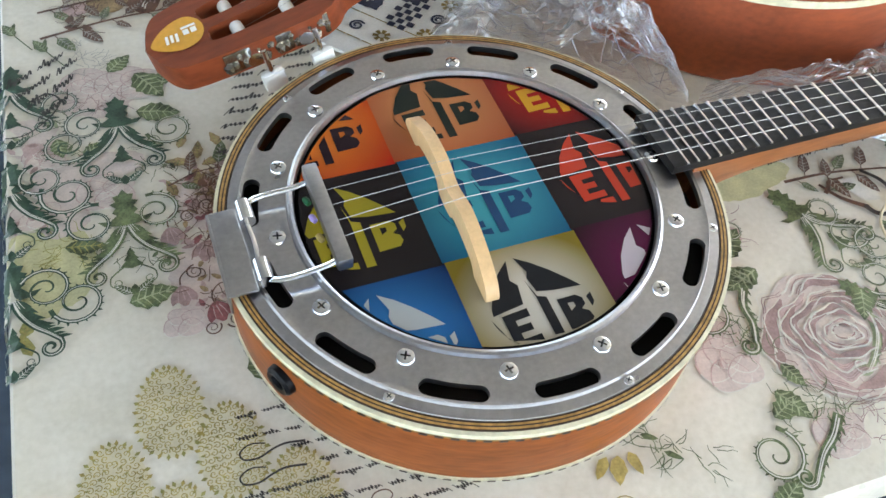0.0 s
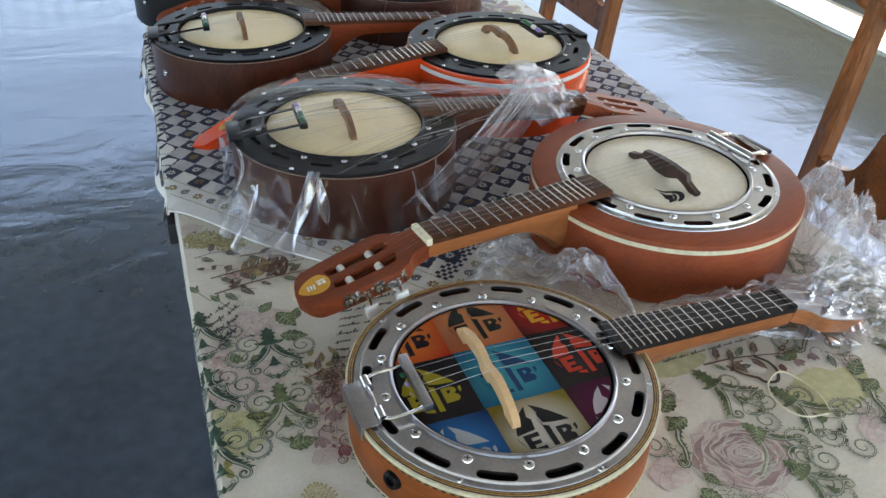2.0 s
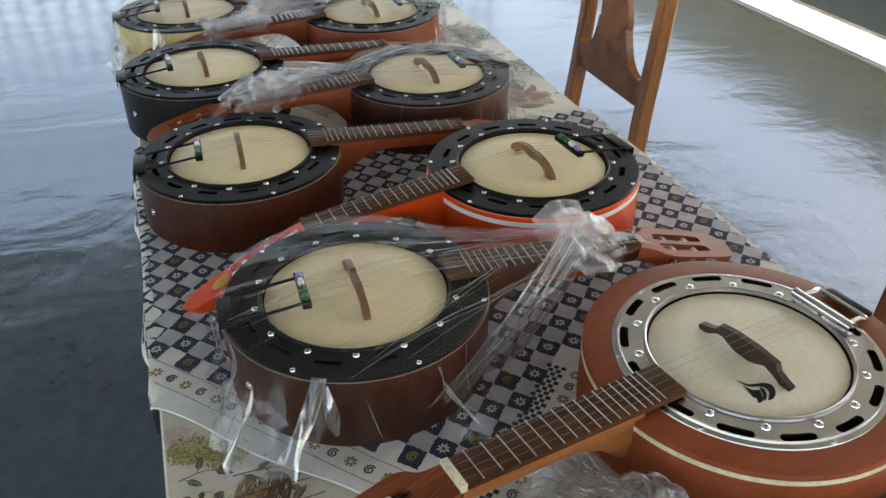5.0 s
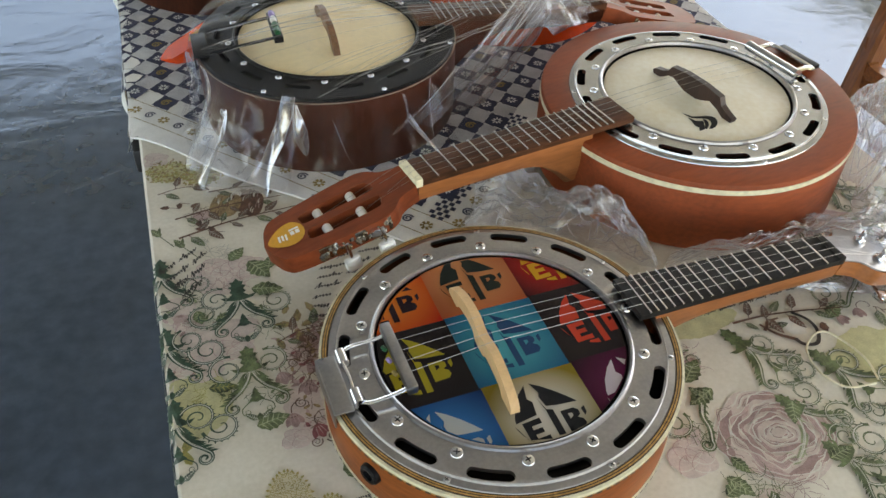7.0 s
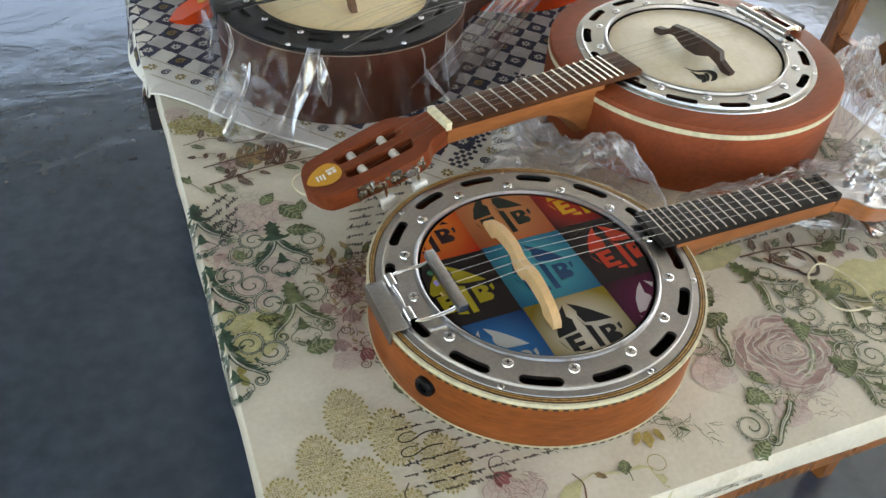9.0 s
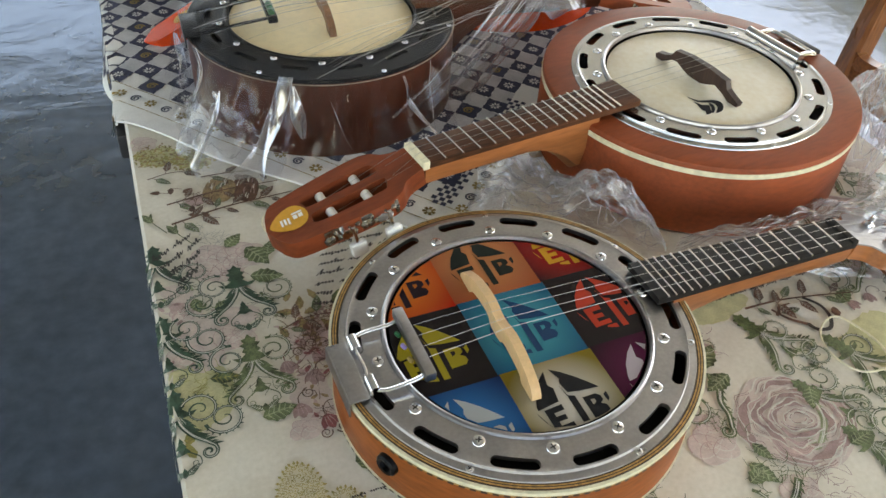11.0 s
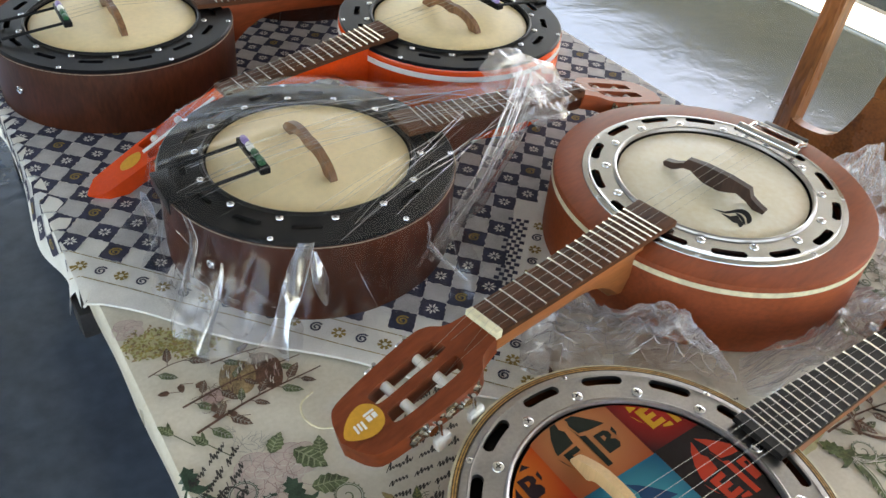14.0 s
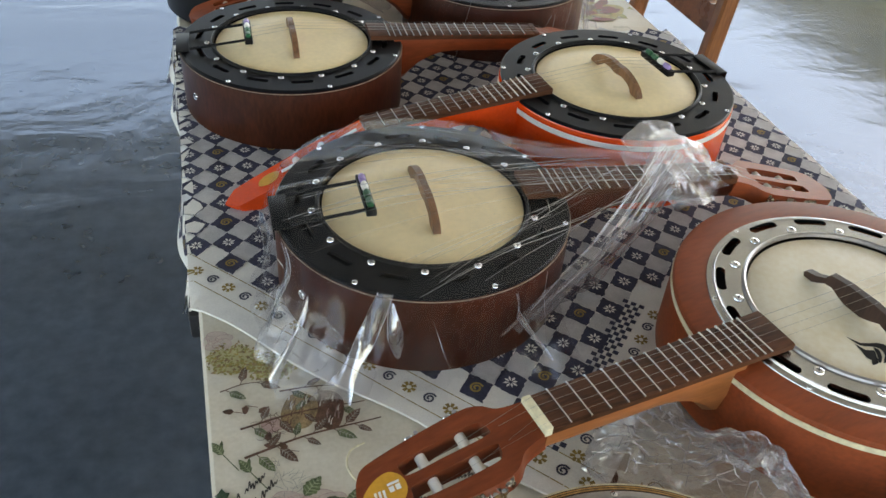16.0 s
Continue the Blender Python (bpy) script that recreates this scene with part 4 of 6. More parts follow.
def frond(colour, spine, curl, w, tooth, side, pale=True):
    """A thorned arm along a spine that rolls up in a curl (centre, radius, start angle, way)."""
    line = smooth_line(spine, 5)
    tail = curl_points(*curl[:4], 1.3, curl[4], 20)
    stroke(colour, line + tail, w, w * 0.30)
    teeth_on(colour, line, w, w * 0.8, side, tooth)
    if pale:
        for o, q in ((-0.16, 0.17), (0.22, 0.11)):
            arm = (line + tail)[1:-9]
            n = len(arm)
            stroke("light", [(u, v + o * w * (1 - k / n)) for k, (u, v) in enumerate(arm)], w * q, w * q * 0.4)


def acanthus(x, y, s=1.0, green="dark_green", ang=0.0, sides=(-1, 1)):
    """A lobed leaf over two thorned arms that curl inwards, with a small crown below."""
    c, s_ = math.cos(radians(ang)), math.sin(radians(ang))
    T = lambda u, v: (x + s * (u * c - v * s_), y + s * (u * s_ + v * c))
    maple(green, *T(0, 0.001), 0.031 * s, ang + rnd.uniform(-4, 4))
    for sg in sides:
        cx, cy = T(sg * 0.0188, -0.0465)
        frond(green, [T(sg * u, v) for u, v in ((0.0010, -0.013), (0.0042, -0.0215), (0.0105, -0.0305), (0.0180, -0.0370), (0.0238, -0.0425))], (cx, cy, 0.0056 * s, ang + (32 if sg > 0 else 148), -sg), 0.0046 * s, 0.0098 * s, sg)
        cx, cy = T(sg * 0.0090, -0.0530)
        frond(green, [T(sg * u, v) for u, v in ((0.002, -0.0415), (0.0065, -0.0440), (0.0118, -0.0485), (0.0126, -0.0525))], (cx, cy, 0.0034 * s, ang + (10 if sg > 0 else 170), -sg), 0.0011 * s, 0.0, sg, False)
        leaf(green, *T(sg * 0.0015, -0.0620), 0.0125 * s, 0.0062 * s, ang + 90 - sg * 50, 2, "light")
        for q in range(3):
            stroke("light", [T(sg * (0.0006 + 0.0012 * q), -0.0120), T(sg * (0.002 + 0.0022 * q), -0.0180)], 0.0005 * s, 0.0003 * s)
    poly(green, [T(u, v) for u, v in ((0, -0.029), (0.0025, -0.0335), (0.0018, -0.034), (0.0042, -0.038), (0.003, -0.0383), (0.0064, -0.0425), (0, -0.0445), (-0.0064, -0.0425), (-0.003, -0.0383), (-0.0042, -0.038), (-0.0018, -0.034), (-0.0025, -0.0335))])
    leaf(green, *T(0, -0.0640), 0.0085 * s, 0.0060 * s, ang + 90, 2)


def rose(x, y, r, squash=0.86, lean=0.0):
    """A full rose: rings of crescent petals, each with a pale lip and a shaded base."""
    poly("wash_pink", [(x + r * (1.02 + 0.07 * math.sin(5 * a + x * 99)) * math.cos(a), y + squash * r * (1.02 + 0.07 * math.sin(4 * a + 1)) * math.sin(a)) for a in [2 * math.pi * m / 40 for m in range(40)]])
    for ring in range(9):
        q = r * (1.0 - ring * 0.108)
        k = max(3, 8 - ring // 2)
        base = 8 + 3 * ring
        for j in range(k):
            a = 2 * math.pi * (j + 0.37 * ring + rnd.random() * 0.3) / k
            sp = 2 * math.pi / k * rnd.uniform(0.95, 1.3)
            push = rnd.uniform(-0.05, 0.05) * r
            out = lambda f, g: (x + lean * (1 - q / r) + (q * g + push) * (1 + 0.05 * math.sin(3.1 * f) + 0.035 * math.sin(11 * f + j)) * math.cos(a + sp * f), y + squash * (q * g + push) * (1 + 0.05 * math.sin(3.1 * f) + 0.035 * math.sin(11 * f + j)) * math.sin(a + sp * f))
            flat_out = out
            out = lambda f, g: (lambda p: (p[0] + 0.13 * r * noise.noise((p[0] / r * 1.6, p[1] / r * 1.6, 3.0)), p[1] + 0.13 * r * noise.noise((p[0] / r * 1.6, p[1] / r * 1.6, 8.0))))(flat_out(f, g))
            edge = [out(m / 9, 1.0) for m in range(10)]
            if rnd.random() < 0.75:
                depth = rnd.uniform(0.10, 0.20)
                inner = [out(m / 9, 1 - 0.03 - depth * math.sin(math.pi * m / 9)) for m in range(10)]
                tint = "rose" if ring > 6 and rnd.random() < 0.4 else "mauve" if rnd.random() < 0.40 + 0.06 * ring else "petal"
                poly(tint, edge + inner[::-1], base)
            stroke("light", edge, r * 0.010, r * rnd.uniform(0.012, 0.038), base + 1)
            for g in (0.94, 0.90):
                if rnd.random() < 0.8:
                    stroke("mauve", [out(0.15 + 0.7 * m / 6, g) for m in range(7)], r * 0.008, r * 0.016, base + 1)


def bud(x, y, r, n=5):
    """A pale, softly drawn flower of a few round petals."""
    for j in range(n):
        a = 2 * math.pi * (j + 0.3) / n
        cx, cy, q = x + 0.45 * r * math.cos(a), y + 0.40 * r * math.sin(a), r * rnd.uniform(0.5, 0.66)
        ring = [(cx + q * (1 + 0.08 * math.sin(3 * b + j)) * math.cos(b), cy + 0.85 * q * (1 + 0.08 * math.sin(3 * b + j)) * math.sin(b)) for b in [2 * math.pi * m / 22 for m in range(22)]]
        poly("wash_pink", ring, 3 + j)
        stroke("petal", ring[:15], r * 0.02, r * 0.05, 9 + j)
        stroke("light", ring[12:], r * 0.05, r * 0.02, 9 + j)
    for j in range(7):
        a, q = rnd.uniform(0, 6.28), rnd.uniform(0.1, 0.6) * r
        stroke("petal", [(x + q * math.cos(a + 0.25 * m), y + q * math.sin(a + 0.25 * m)) for m in range(5)], r * 0.03, r * 0.01, 15)


def bell(x, y, s, ang):
    """A hanging red flower on a curled stalk."""
    c, s_ = math.cos(radians(ang)), math.sin(radians(ang))
    T = lambda u, v: (x + s * (u * c - v * s_), y + s * (u * s_ + v * c))
    poly(rnd.choice(("rose", "mauve", "mauve")), [T(u, v) for u, v in smooth_line([(0, 0.5), (0.30, 0.30), (0.52, -0.05), (0.48, -0.40), (0.26, -0.30), (0.10, -0.52), (-0.10, -0.50), (-0.26, -0.28), (-0.50, -0.38), (-0.50, 0.0), (-0.28, 0.32)], 2, True)])
    for u in (-0.2, 0.02, 0.22):
        stroke("petal", [T(u * 0.6, 0.3), T(u, 0.0), T(u * 1.2, -0.28)], s * 0.05, s * 0.02, LEVEL["rose"] + 1)
    stroke("brown", [T(u, v) for u, v in smooth_line([(0, 0.5), (0.1, 0.9), (0.55, 1.2), (1.0, 1.0), (1.05, 0.7), (0.85, 0.62)], 4)], s * 0.07, s * 0.04)


def medallion(x, y, w, h):
    """A lace-like drop of fine gold curls edged with small leaves."""
    poly("pale_gold", [(x + w * 0.98 * math.cos(a) * (1 - 0.1 * math.sin(a)), y + h * 0.98 * math.sin(a)) for a in [2 * math.pi * m / 36 for m in range(36)]])
    step = w * 0.235
    for j in range(-6, 7):
        for i in range(0, 6):
            for sg in (-1, 1):
                u, v = sg * (i + 0.5 * (j % 2) + 0.25) * step, j * step * 0.92
                if (u / w) ** 2 / (1 - 0.2 * v / h) + (v / h) ** 2 > 0.86:
                    continue
                pts = curl_points(x + u, y + v, step * 0.46, 40 * j + 90, 1.2, sg, 11)
                stroke("gold", pts, w * 0.034, w * 0.018)
                if (i + j) % 3 == 0:
                    leaf("olive", x + u, y + v, step * 0.75, step * 0.34, 90 - sg * (35 + 20 * i), 1)
                else:
                    leaf("gold", x + u + sg * step * 0.5, y + v - step * 0.2, step * 0.45, step * 0.2, 90 + sg * 50, 1)
    for k in range(30):
        a = 2 * math.pi * (k + 0.5) / 30
        leaf("olive" if k % 2 else "gold", x + w * 0.90 * math.cos(a) * (1 - 0.1 * math.sin(a)), y + h * 0.91 * math.sin(a), w * 0.21, w * 0.13, math.degrees(a) + rnd.uniform(-25, 25), 1)


def script_line(x, y, x2, y2, size=0.006, flip=1):
    """Unreadable slanting handwriting: a running line of loops and strokes."""
    length, ang = math.hypot(x2 - x, y2 - y), math.atan2(y2 - y, x2 - x)
    c, s_ = math.cos(ang), math.sin(ang)
    u = 0.0
    while u < length:
        n = rnd.randint(8, 18)
        pts = []
        for i in range(n):
            tall = rnd.choice((0.8, 1, 1, 0.9, 1.2, 2.2))
            v = size * rnd.uniform(0.12, 0.19) * (tall if i % 2 else rnd.choice((-0.3, -0.4, -0.4, -1.0)))
            pts.append((u + i * size * 0.105 + v * 0.8, v * flip))
        line = smooth_line([(x + p * c - q * s_, y + p * s_ + q * c) for p, q in pts], 3)
        for k in range(0, len(line) - 1):
            thick = 0.0007 if (k // 3) % 2 else 0.00035
            stroke("script", line[k:k + 2], thick * size / 0.007, thick * size / 0.007)
        u += n * size * 0.105 + size * rnd.uniform(0.15, 0.4)


def flourish(x, y, size, ang):
    c, s_ = math.cos(radians(ang)), math.sin(radians(ang))
    pts = smooth_line([(0.9, 0.3), (0.4, 0.38), (0.0, 0.15), (0.1, -0.15), (0.6, -0.2), (1.1, 0.0), (1.6, 0.12), (2.3, 0.05)], 5)
    stroke("script", [(x + size * (u * c - v * s_), y + size * (u * s_ + v * c)) for u, v in pts], size * 0.05, size * 0.09)


def twig(x, y, x2, y2, w, leaves=8, tint="brown"):
    """A bare brown twig with a few leaves and buds."""
    line = [(x + (x2 - x) * f + 0.0015 * math.sin(9 * f), y + (y2 - y) * f + 0.003 * math.sin(4 * f)) for f in [i / 14 for i in range(15)]]
    stroke("brown", line, w, w * 0.5)
    ang = math.degrees(math.atan2(y2 - y, x2 - x))
    for k in range(leaves):
        px, py = line[1 + (k * 12) // leaves]
        a = ang + (1 if k % 2 else -1) * rnd.uniform(30, 75)
        ln = rnd.uniform(0.013, 0.021)
        stroke("brown", [(px, py), (px + 0.005 * math.cos(radians(a)), py + 0.005 * math.sin(radians(a)))], 0.0007)
        leaf(tint if k % 3 else "green", px + 0.004 * math.cos(radians(a)), py + 0.004 * math.sin(radians(a)), ln, ln * 0.5, a, 2, "grey")


def cluster(x, y, r, n, colours, ln=0.014):
    for _ in range(n):
        a, q = rnd.uniform(0, 360), r * math.sqrt(rnd.random())
        leaf(rnd.choice(colours), x + q * math.cos(radians(a)), y + q * math.sin(radians(a)), ln * rnd.uniform(0.6, 1.1), ln * 0.42, rnd.uniform(0, 360), 2)


def blossom_head(x, y, r):
    """A round umbel of tiny olive florets."""
    poly("wash_olive", [(x + r * (0.9 + 0.12 * math.sin(5 * a)) * math.cos(a), y + 0.8 * r * (0.9 + 0.12 * math.sin(7 * a)) * math.sin(a)) for a in [2 * math.pi * m / 30 for m in range(30)]])
    for _ in range(230):
        a, q = rnd.uniform(0, 6.28), r * math.sqrt(rnd.random())
        leaf(rnd.choice(("olive", "olive", "gold", "tan")), x + q * math.cos(a), y + 0.82 * q * math.sin(a), 0.0045, 0.0022, rnd.uniform(0, 360), 1)


def wash(colour, x, y, rx, ry, seed):
    """A pale, ragged patch of ground colour."""
    poly(colour, [(x + rx * (0.85 + 0.25 * noise.noise((1.6 * math.cos(a), 1.6 * math.sin(a), seed)) + 0.1 * noise.noise((6 * math.cos(a), 6 * math.sin(a), seed))) * math.cos(a), y + ry * (0.85 + 0.25 * noise.noise((1.6 * math.cos(a), 1.6 * math.sin(a), seed + 2)) + 0.1 * noise.noise((6 * math.cos(a), 6 * math.sin(a), seed))) * math.sin(a)) for a in [2 * math.pi * m / 64 for m in range(64)]])


def fine_scratch(x, y, r, n, colour="grey"):
    """Loose fine pen lines, as in a faint botanical drawing."""
    for _ in range(n):
        a, q = rnd.uniform(0, 6.28), r * math.sqrt(rnd.random())
        px, py, t = x + q * math.cos(a), y + q * math.sin(a), rnd.uniform(0, 6.28)
        pts = [(px, py)]
        for k in range(4):
            t += rnd.uniform(-0.7, 0.7)
            pts.append((pts[-1][0] + 0.0028 * math.cos(t), pts[-1][1] + 0.0028 * math.sin(t)))
        stroke(colour, pts, 0.0006, 0.0003)


def left_motif(ox, oy):
    """Scrolls, roses and red flowers; (ox, oy) shifts one repeat of the pattern."""
    A = lambda x, y: (x + ox, y + oy)
    for x, y, col in ((0.0678, 0.2763, "dark_green"), (0.0036, 0.3229, "dark_green"), (0.0016, 0.2330, "dark_green"), (0.0650, 0.1920, "green"), (0.0010, 0.1530, "dark_green")):
        acanthus(*A(x, y), 1.0, col)
    for x, y, r, a, w in ((0.0349, 0.2943, 0.0105, 200, -1), (0.0480, 0.2704, 0.0120, 60, 1), (0.0989, 0.2561, 0.0125, 190, 1), (0.0354, 0.2542, 0.0130, 330, -1), (0.0199, 0.2290, 0.0120, 110, 1),
                          (0.0343, 0.2129, 0.0140, 150, 1), (0.0456, 0.1858, 0.0130, 70, 1), (0.0826, 0.1873, 0.0120, 110, -1), (0.0185, 0.1452, 0.0125, 170, -1), (0.0349, 0.1328, 0.0125, 190, 1)):
        spiral("green" if y in (0.1873, 0.2561) else "dark_green", *A(x, y), r, a, w)
    for x, y, ln, a in ((0.0660, 0.3190, 0.022, 45), (0.0830, 0.3140, 0.032, 300), (0.0800, 0.2760, 0.029, 345), (0.0990, 0.2980, 0.020, 70), (0.0610, 0.1240, 0.027, 8), (0.0450, 0.2440, 0.017, 30), (0.0300, 0.2620, 0.018, 280)):
        leaf("green", *A(x, y), ln, ln * 0.66, a, 5, "pale_green")
    wash("wash_pink", *A(0.056, 0.300), 0.034, 0.026, 3.0)
    for x, y, rx, ry, col in ((0.014, 0.268, 0.022, 0.020, "wash_pink"), (0.030, 0.226, 0.024, 0.020, "wash_pink"), (0.060, 0.232, 0.020, 0.016, "wash_pink"), (0.112, 0.190, 0.022, 0.030, "wash_pink"), (0.100, 0.130, 0.020, 0.034, "wash_pink"), (0.030, 0.196, 0.020, 0.016, "wash_pink"), (0.016, 0.256, 0.008, 0.008, "petal"), (0.120, 0.196, 0.012, 0.014, "petal")):
        wash(col, *A(x, y), rx, ry, 31 * x + 7)
    cluster(*A(0.018, 0.252), 0.016, 12, ("petal", "mauve", "pale_green", "petal"), 0.009)
    cluster(*A(0.016, 0.196), 0.014, 9, ("petal", "pale_green", "mauve"), 0.008)
    bud(*A(0.0771, 0.3052), 0.021)
    bud(*A(0.0520, 0.3120), 0.017)
    bud(*A(0.0230, 0.2480), 0.015)
    rose(*A(0.0235, 0.2500), 0.0070)
    bud(*A(0.0560, 0.2100), 0.018)
    bud(*A(0.0150, 0.2010), 0.014)
    wash("wash_olive", *A(0.020, 0.160), 0.034, 0.036, 8.0)
    fine_scratch(*A(0.030, 0.168), 0.018, 26, "olive")
    leaf("green", *A(0.030, 0.172), 0.024, 0.013, 350, 4, "olive")
    leaf("olive", *A(0.006, 0.116), 0.018, 0.009, 70, 2, "gold")
    leaf("olive", *A(0.010, 0.104), 0.016, 0.008, 110, 2, "gold")
    for x, y, s, a in ((0.089, 0.1654, 0.014, 10), (0.1063, 0.1499, 0.015, -15), (0.0895, 0.1216, 0.014, 5), (0.1150, 0.1700, 0.013, 20), (0.1068, 0.1060, 0.014, 15), (0.104, 0.187, 0.010, -30)):
        bell(*A(x, y), s, a)
    bud(*A(0.088, 0.1040), 0.012, 4)
    for x, y, r, a, w in ((0.100, 0.178, 0.0045, 0, 1), (0.112, 0.184, 0.0042, 200, -1), (0.098, 0.136, 0.0042, 90, 1), (0.115, 0.098, 0.0045, 200, 1), (0.102, 0.096, 0.004, 20, -1)):
        spiral("brown", *A(x, y), r, a, w, False, 0.003)
    for x, y, ln, a in ((0.108, 0.222, 0.017, 165), (0.112, 0.224, 0.016, 80), (0.114, 0.218, 0.015, 20), (0.108, 0.200, 0.014, 75), (0.118, 0.200, 0.013, 110)):
        leaf("tan", *A(x, y), ln, ln * 0.48, a, 3, "olive")
    twig(*A(0.092, 0.205), *A(0.135, 0.215), 0.0014, 4)
    cluster(*A(0.122, 0.200), 0.018, 22, ("brown", "mauve", "tan", "mauve", "petal"), 0.009)
    fine_scratch(*A(0.122, 0.195), 0.018, 30, "brown")
    for x, y, r, n in ((0.110, 0.214, 0.014, 14), (0.130, 0.212, 0.012, 14), (0.108, 0.186, 0.013, 14), (0.100, 0.168, 0.012, 10), (0.106, 0.150, 0.012, 10), (0.104, 0.120, 0.012, 9), (0.118, 0.176, 0.010, 10)):
        cluster(*A(x, y), r, n, ("mauve", "petal", "tan", "petal", "rose"), 0.0085)
        fine_scratch(*A(x, y), r, n, "brown")
    for x, y in ((0.102, 0.236), (0.128, 0.232), (0.096, 0.196), (0.134, 0.196)):
        leaf("tan", *A(x, y), 0.015, 0.007, rnd.uniform(40, 140), 3, "olive")
    for x, y, r in ((0.042, 0.250, 0.010), (0.084, 0.246, 0.009), (0.090, 0.218, 0.010), (0.030, 0.280, 0.010), (0.050, 0.160, 0.010), (0.080, 0.152, 0.009)):
        fine_scratch(*A(x, y), r, 12, "green")
        cluster(*A(x, y), r * 0.8, 4, ("pale_green", "petal", "green"), 0.007)
    fine_scratch(*A(0.060, 0.290), 0.014, 24, "mauve")
    fine_scratch(*A(0.055, 0.330), 0.012, 18)
    # dark pen flourish over the upper scrolls
    for k in range(4):
        script_line(*A(0.002 + 0.006 * k, 0.318 - 0.012 * k), *A(0.030 + 0.004 * k, 0.338 - 0.012 * k), 0.0150)
    stroke("script", smooth_line([A(-0.004, 0.270), A(0.012, 0.270), A(0.028, 0.284), A(0.034, 0.298), A(0.026, 0.306), A(0.015, 0.300)], 6), 0.0008, 0.0016)


def bird_twigs(ox, oy):
    """Crossing twigs with brown leaves, round brown shapes and umbels."""
    A = lambda x, y: (x + ox, y + oy)
    twig(*A(0.0236, 0.3950), *A(0.1300, 0.4060), 0.0022, 7)
    twig(*A(0.0244, 0.3649), *A(0.1400, 0.3850), 0.0026, 9)
    twig(*A(0.0600, 0.4300), *A(0.1500, 0.4200), 0.0018, 6)
    for x, y, rx, ry, c1, c2 in ((0.074, 0.405, 0.016, 0.020, "tan", "brown"), (0.099, 0.401, 0.013, 0.022, "brown", "mauve")):
        ring = [A(x + rx * math.cos(a) * (1 + 0.15 * math.sin(2 * a)), y + ry * math.sin(a)) for a in [2 * math.pi * m / 26 for m in range(26)]]
        poly(c1, ring, 13)
        for k in range(16):
            u, v = rnd.uniform(-0.6, 0.6) * rx, rnd.uniform(-0.8, 0.7) * ry
            stroke(c2 if k % 3 else "light", [A(x + u, y + v), A(x + u + 0.001, y + v + 0.004), A(x + u + 0.003, y + v + 0.007)], 0.0013, 0.0004, 26)
    wash("petal", *A(0.050, 0.395), 0.012, 0.009, 4.0)
    fine_scratch(*A(0.050, 0.392), 0.014, 22, "brown")
    for x, y in ((0.020, 0.415), (0.030, 0.420), (0.040, 0.410), (0.050, 0.372), (0.058, 0.366), (0.044, 0.378)):
        leaf("brown", *A(x, y), 0.010, 0.007, rnd.uniform(0, 360), 2)
        stroke("brown", [A(x, y), A(x + 0.010, y - 0.004)], 0.0007)
    blossom_head(*A(0.024, 0.478), 0.024)
    blossom_head(*A(0.058, 0.462), 0.022)
    bud(*A(0.012, 0.503), 0.015)
    poly("deep_red", [A(0.075, 0.462), A(0.086, 0.468), A(0.094, 0.460), A(0.085, 0.452)])
    twig(*A(0.010, 0.440), *A(0.060, 0.445), 0.0013, 3)
    for x, y in ((0.008, 0.372), (0.028, 0.350)):
        leaf("green", *A(x, y), 0.017, 0.009, 120, 3, "pale_green")
        leaf("green", *A(x - 0.002, y + 0.003), 0.012, 0.004, 80, 2)
        stroke("green", [A(x, y), A(x + 0.006, y - 0.010), A(x + 0.011, y - 0.018)], 0.0009)
    fine_scratch(*A(0.050, 0.352), 0.006, 8)


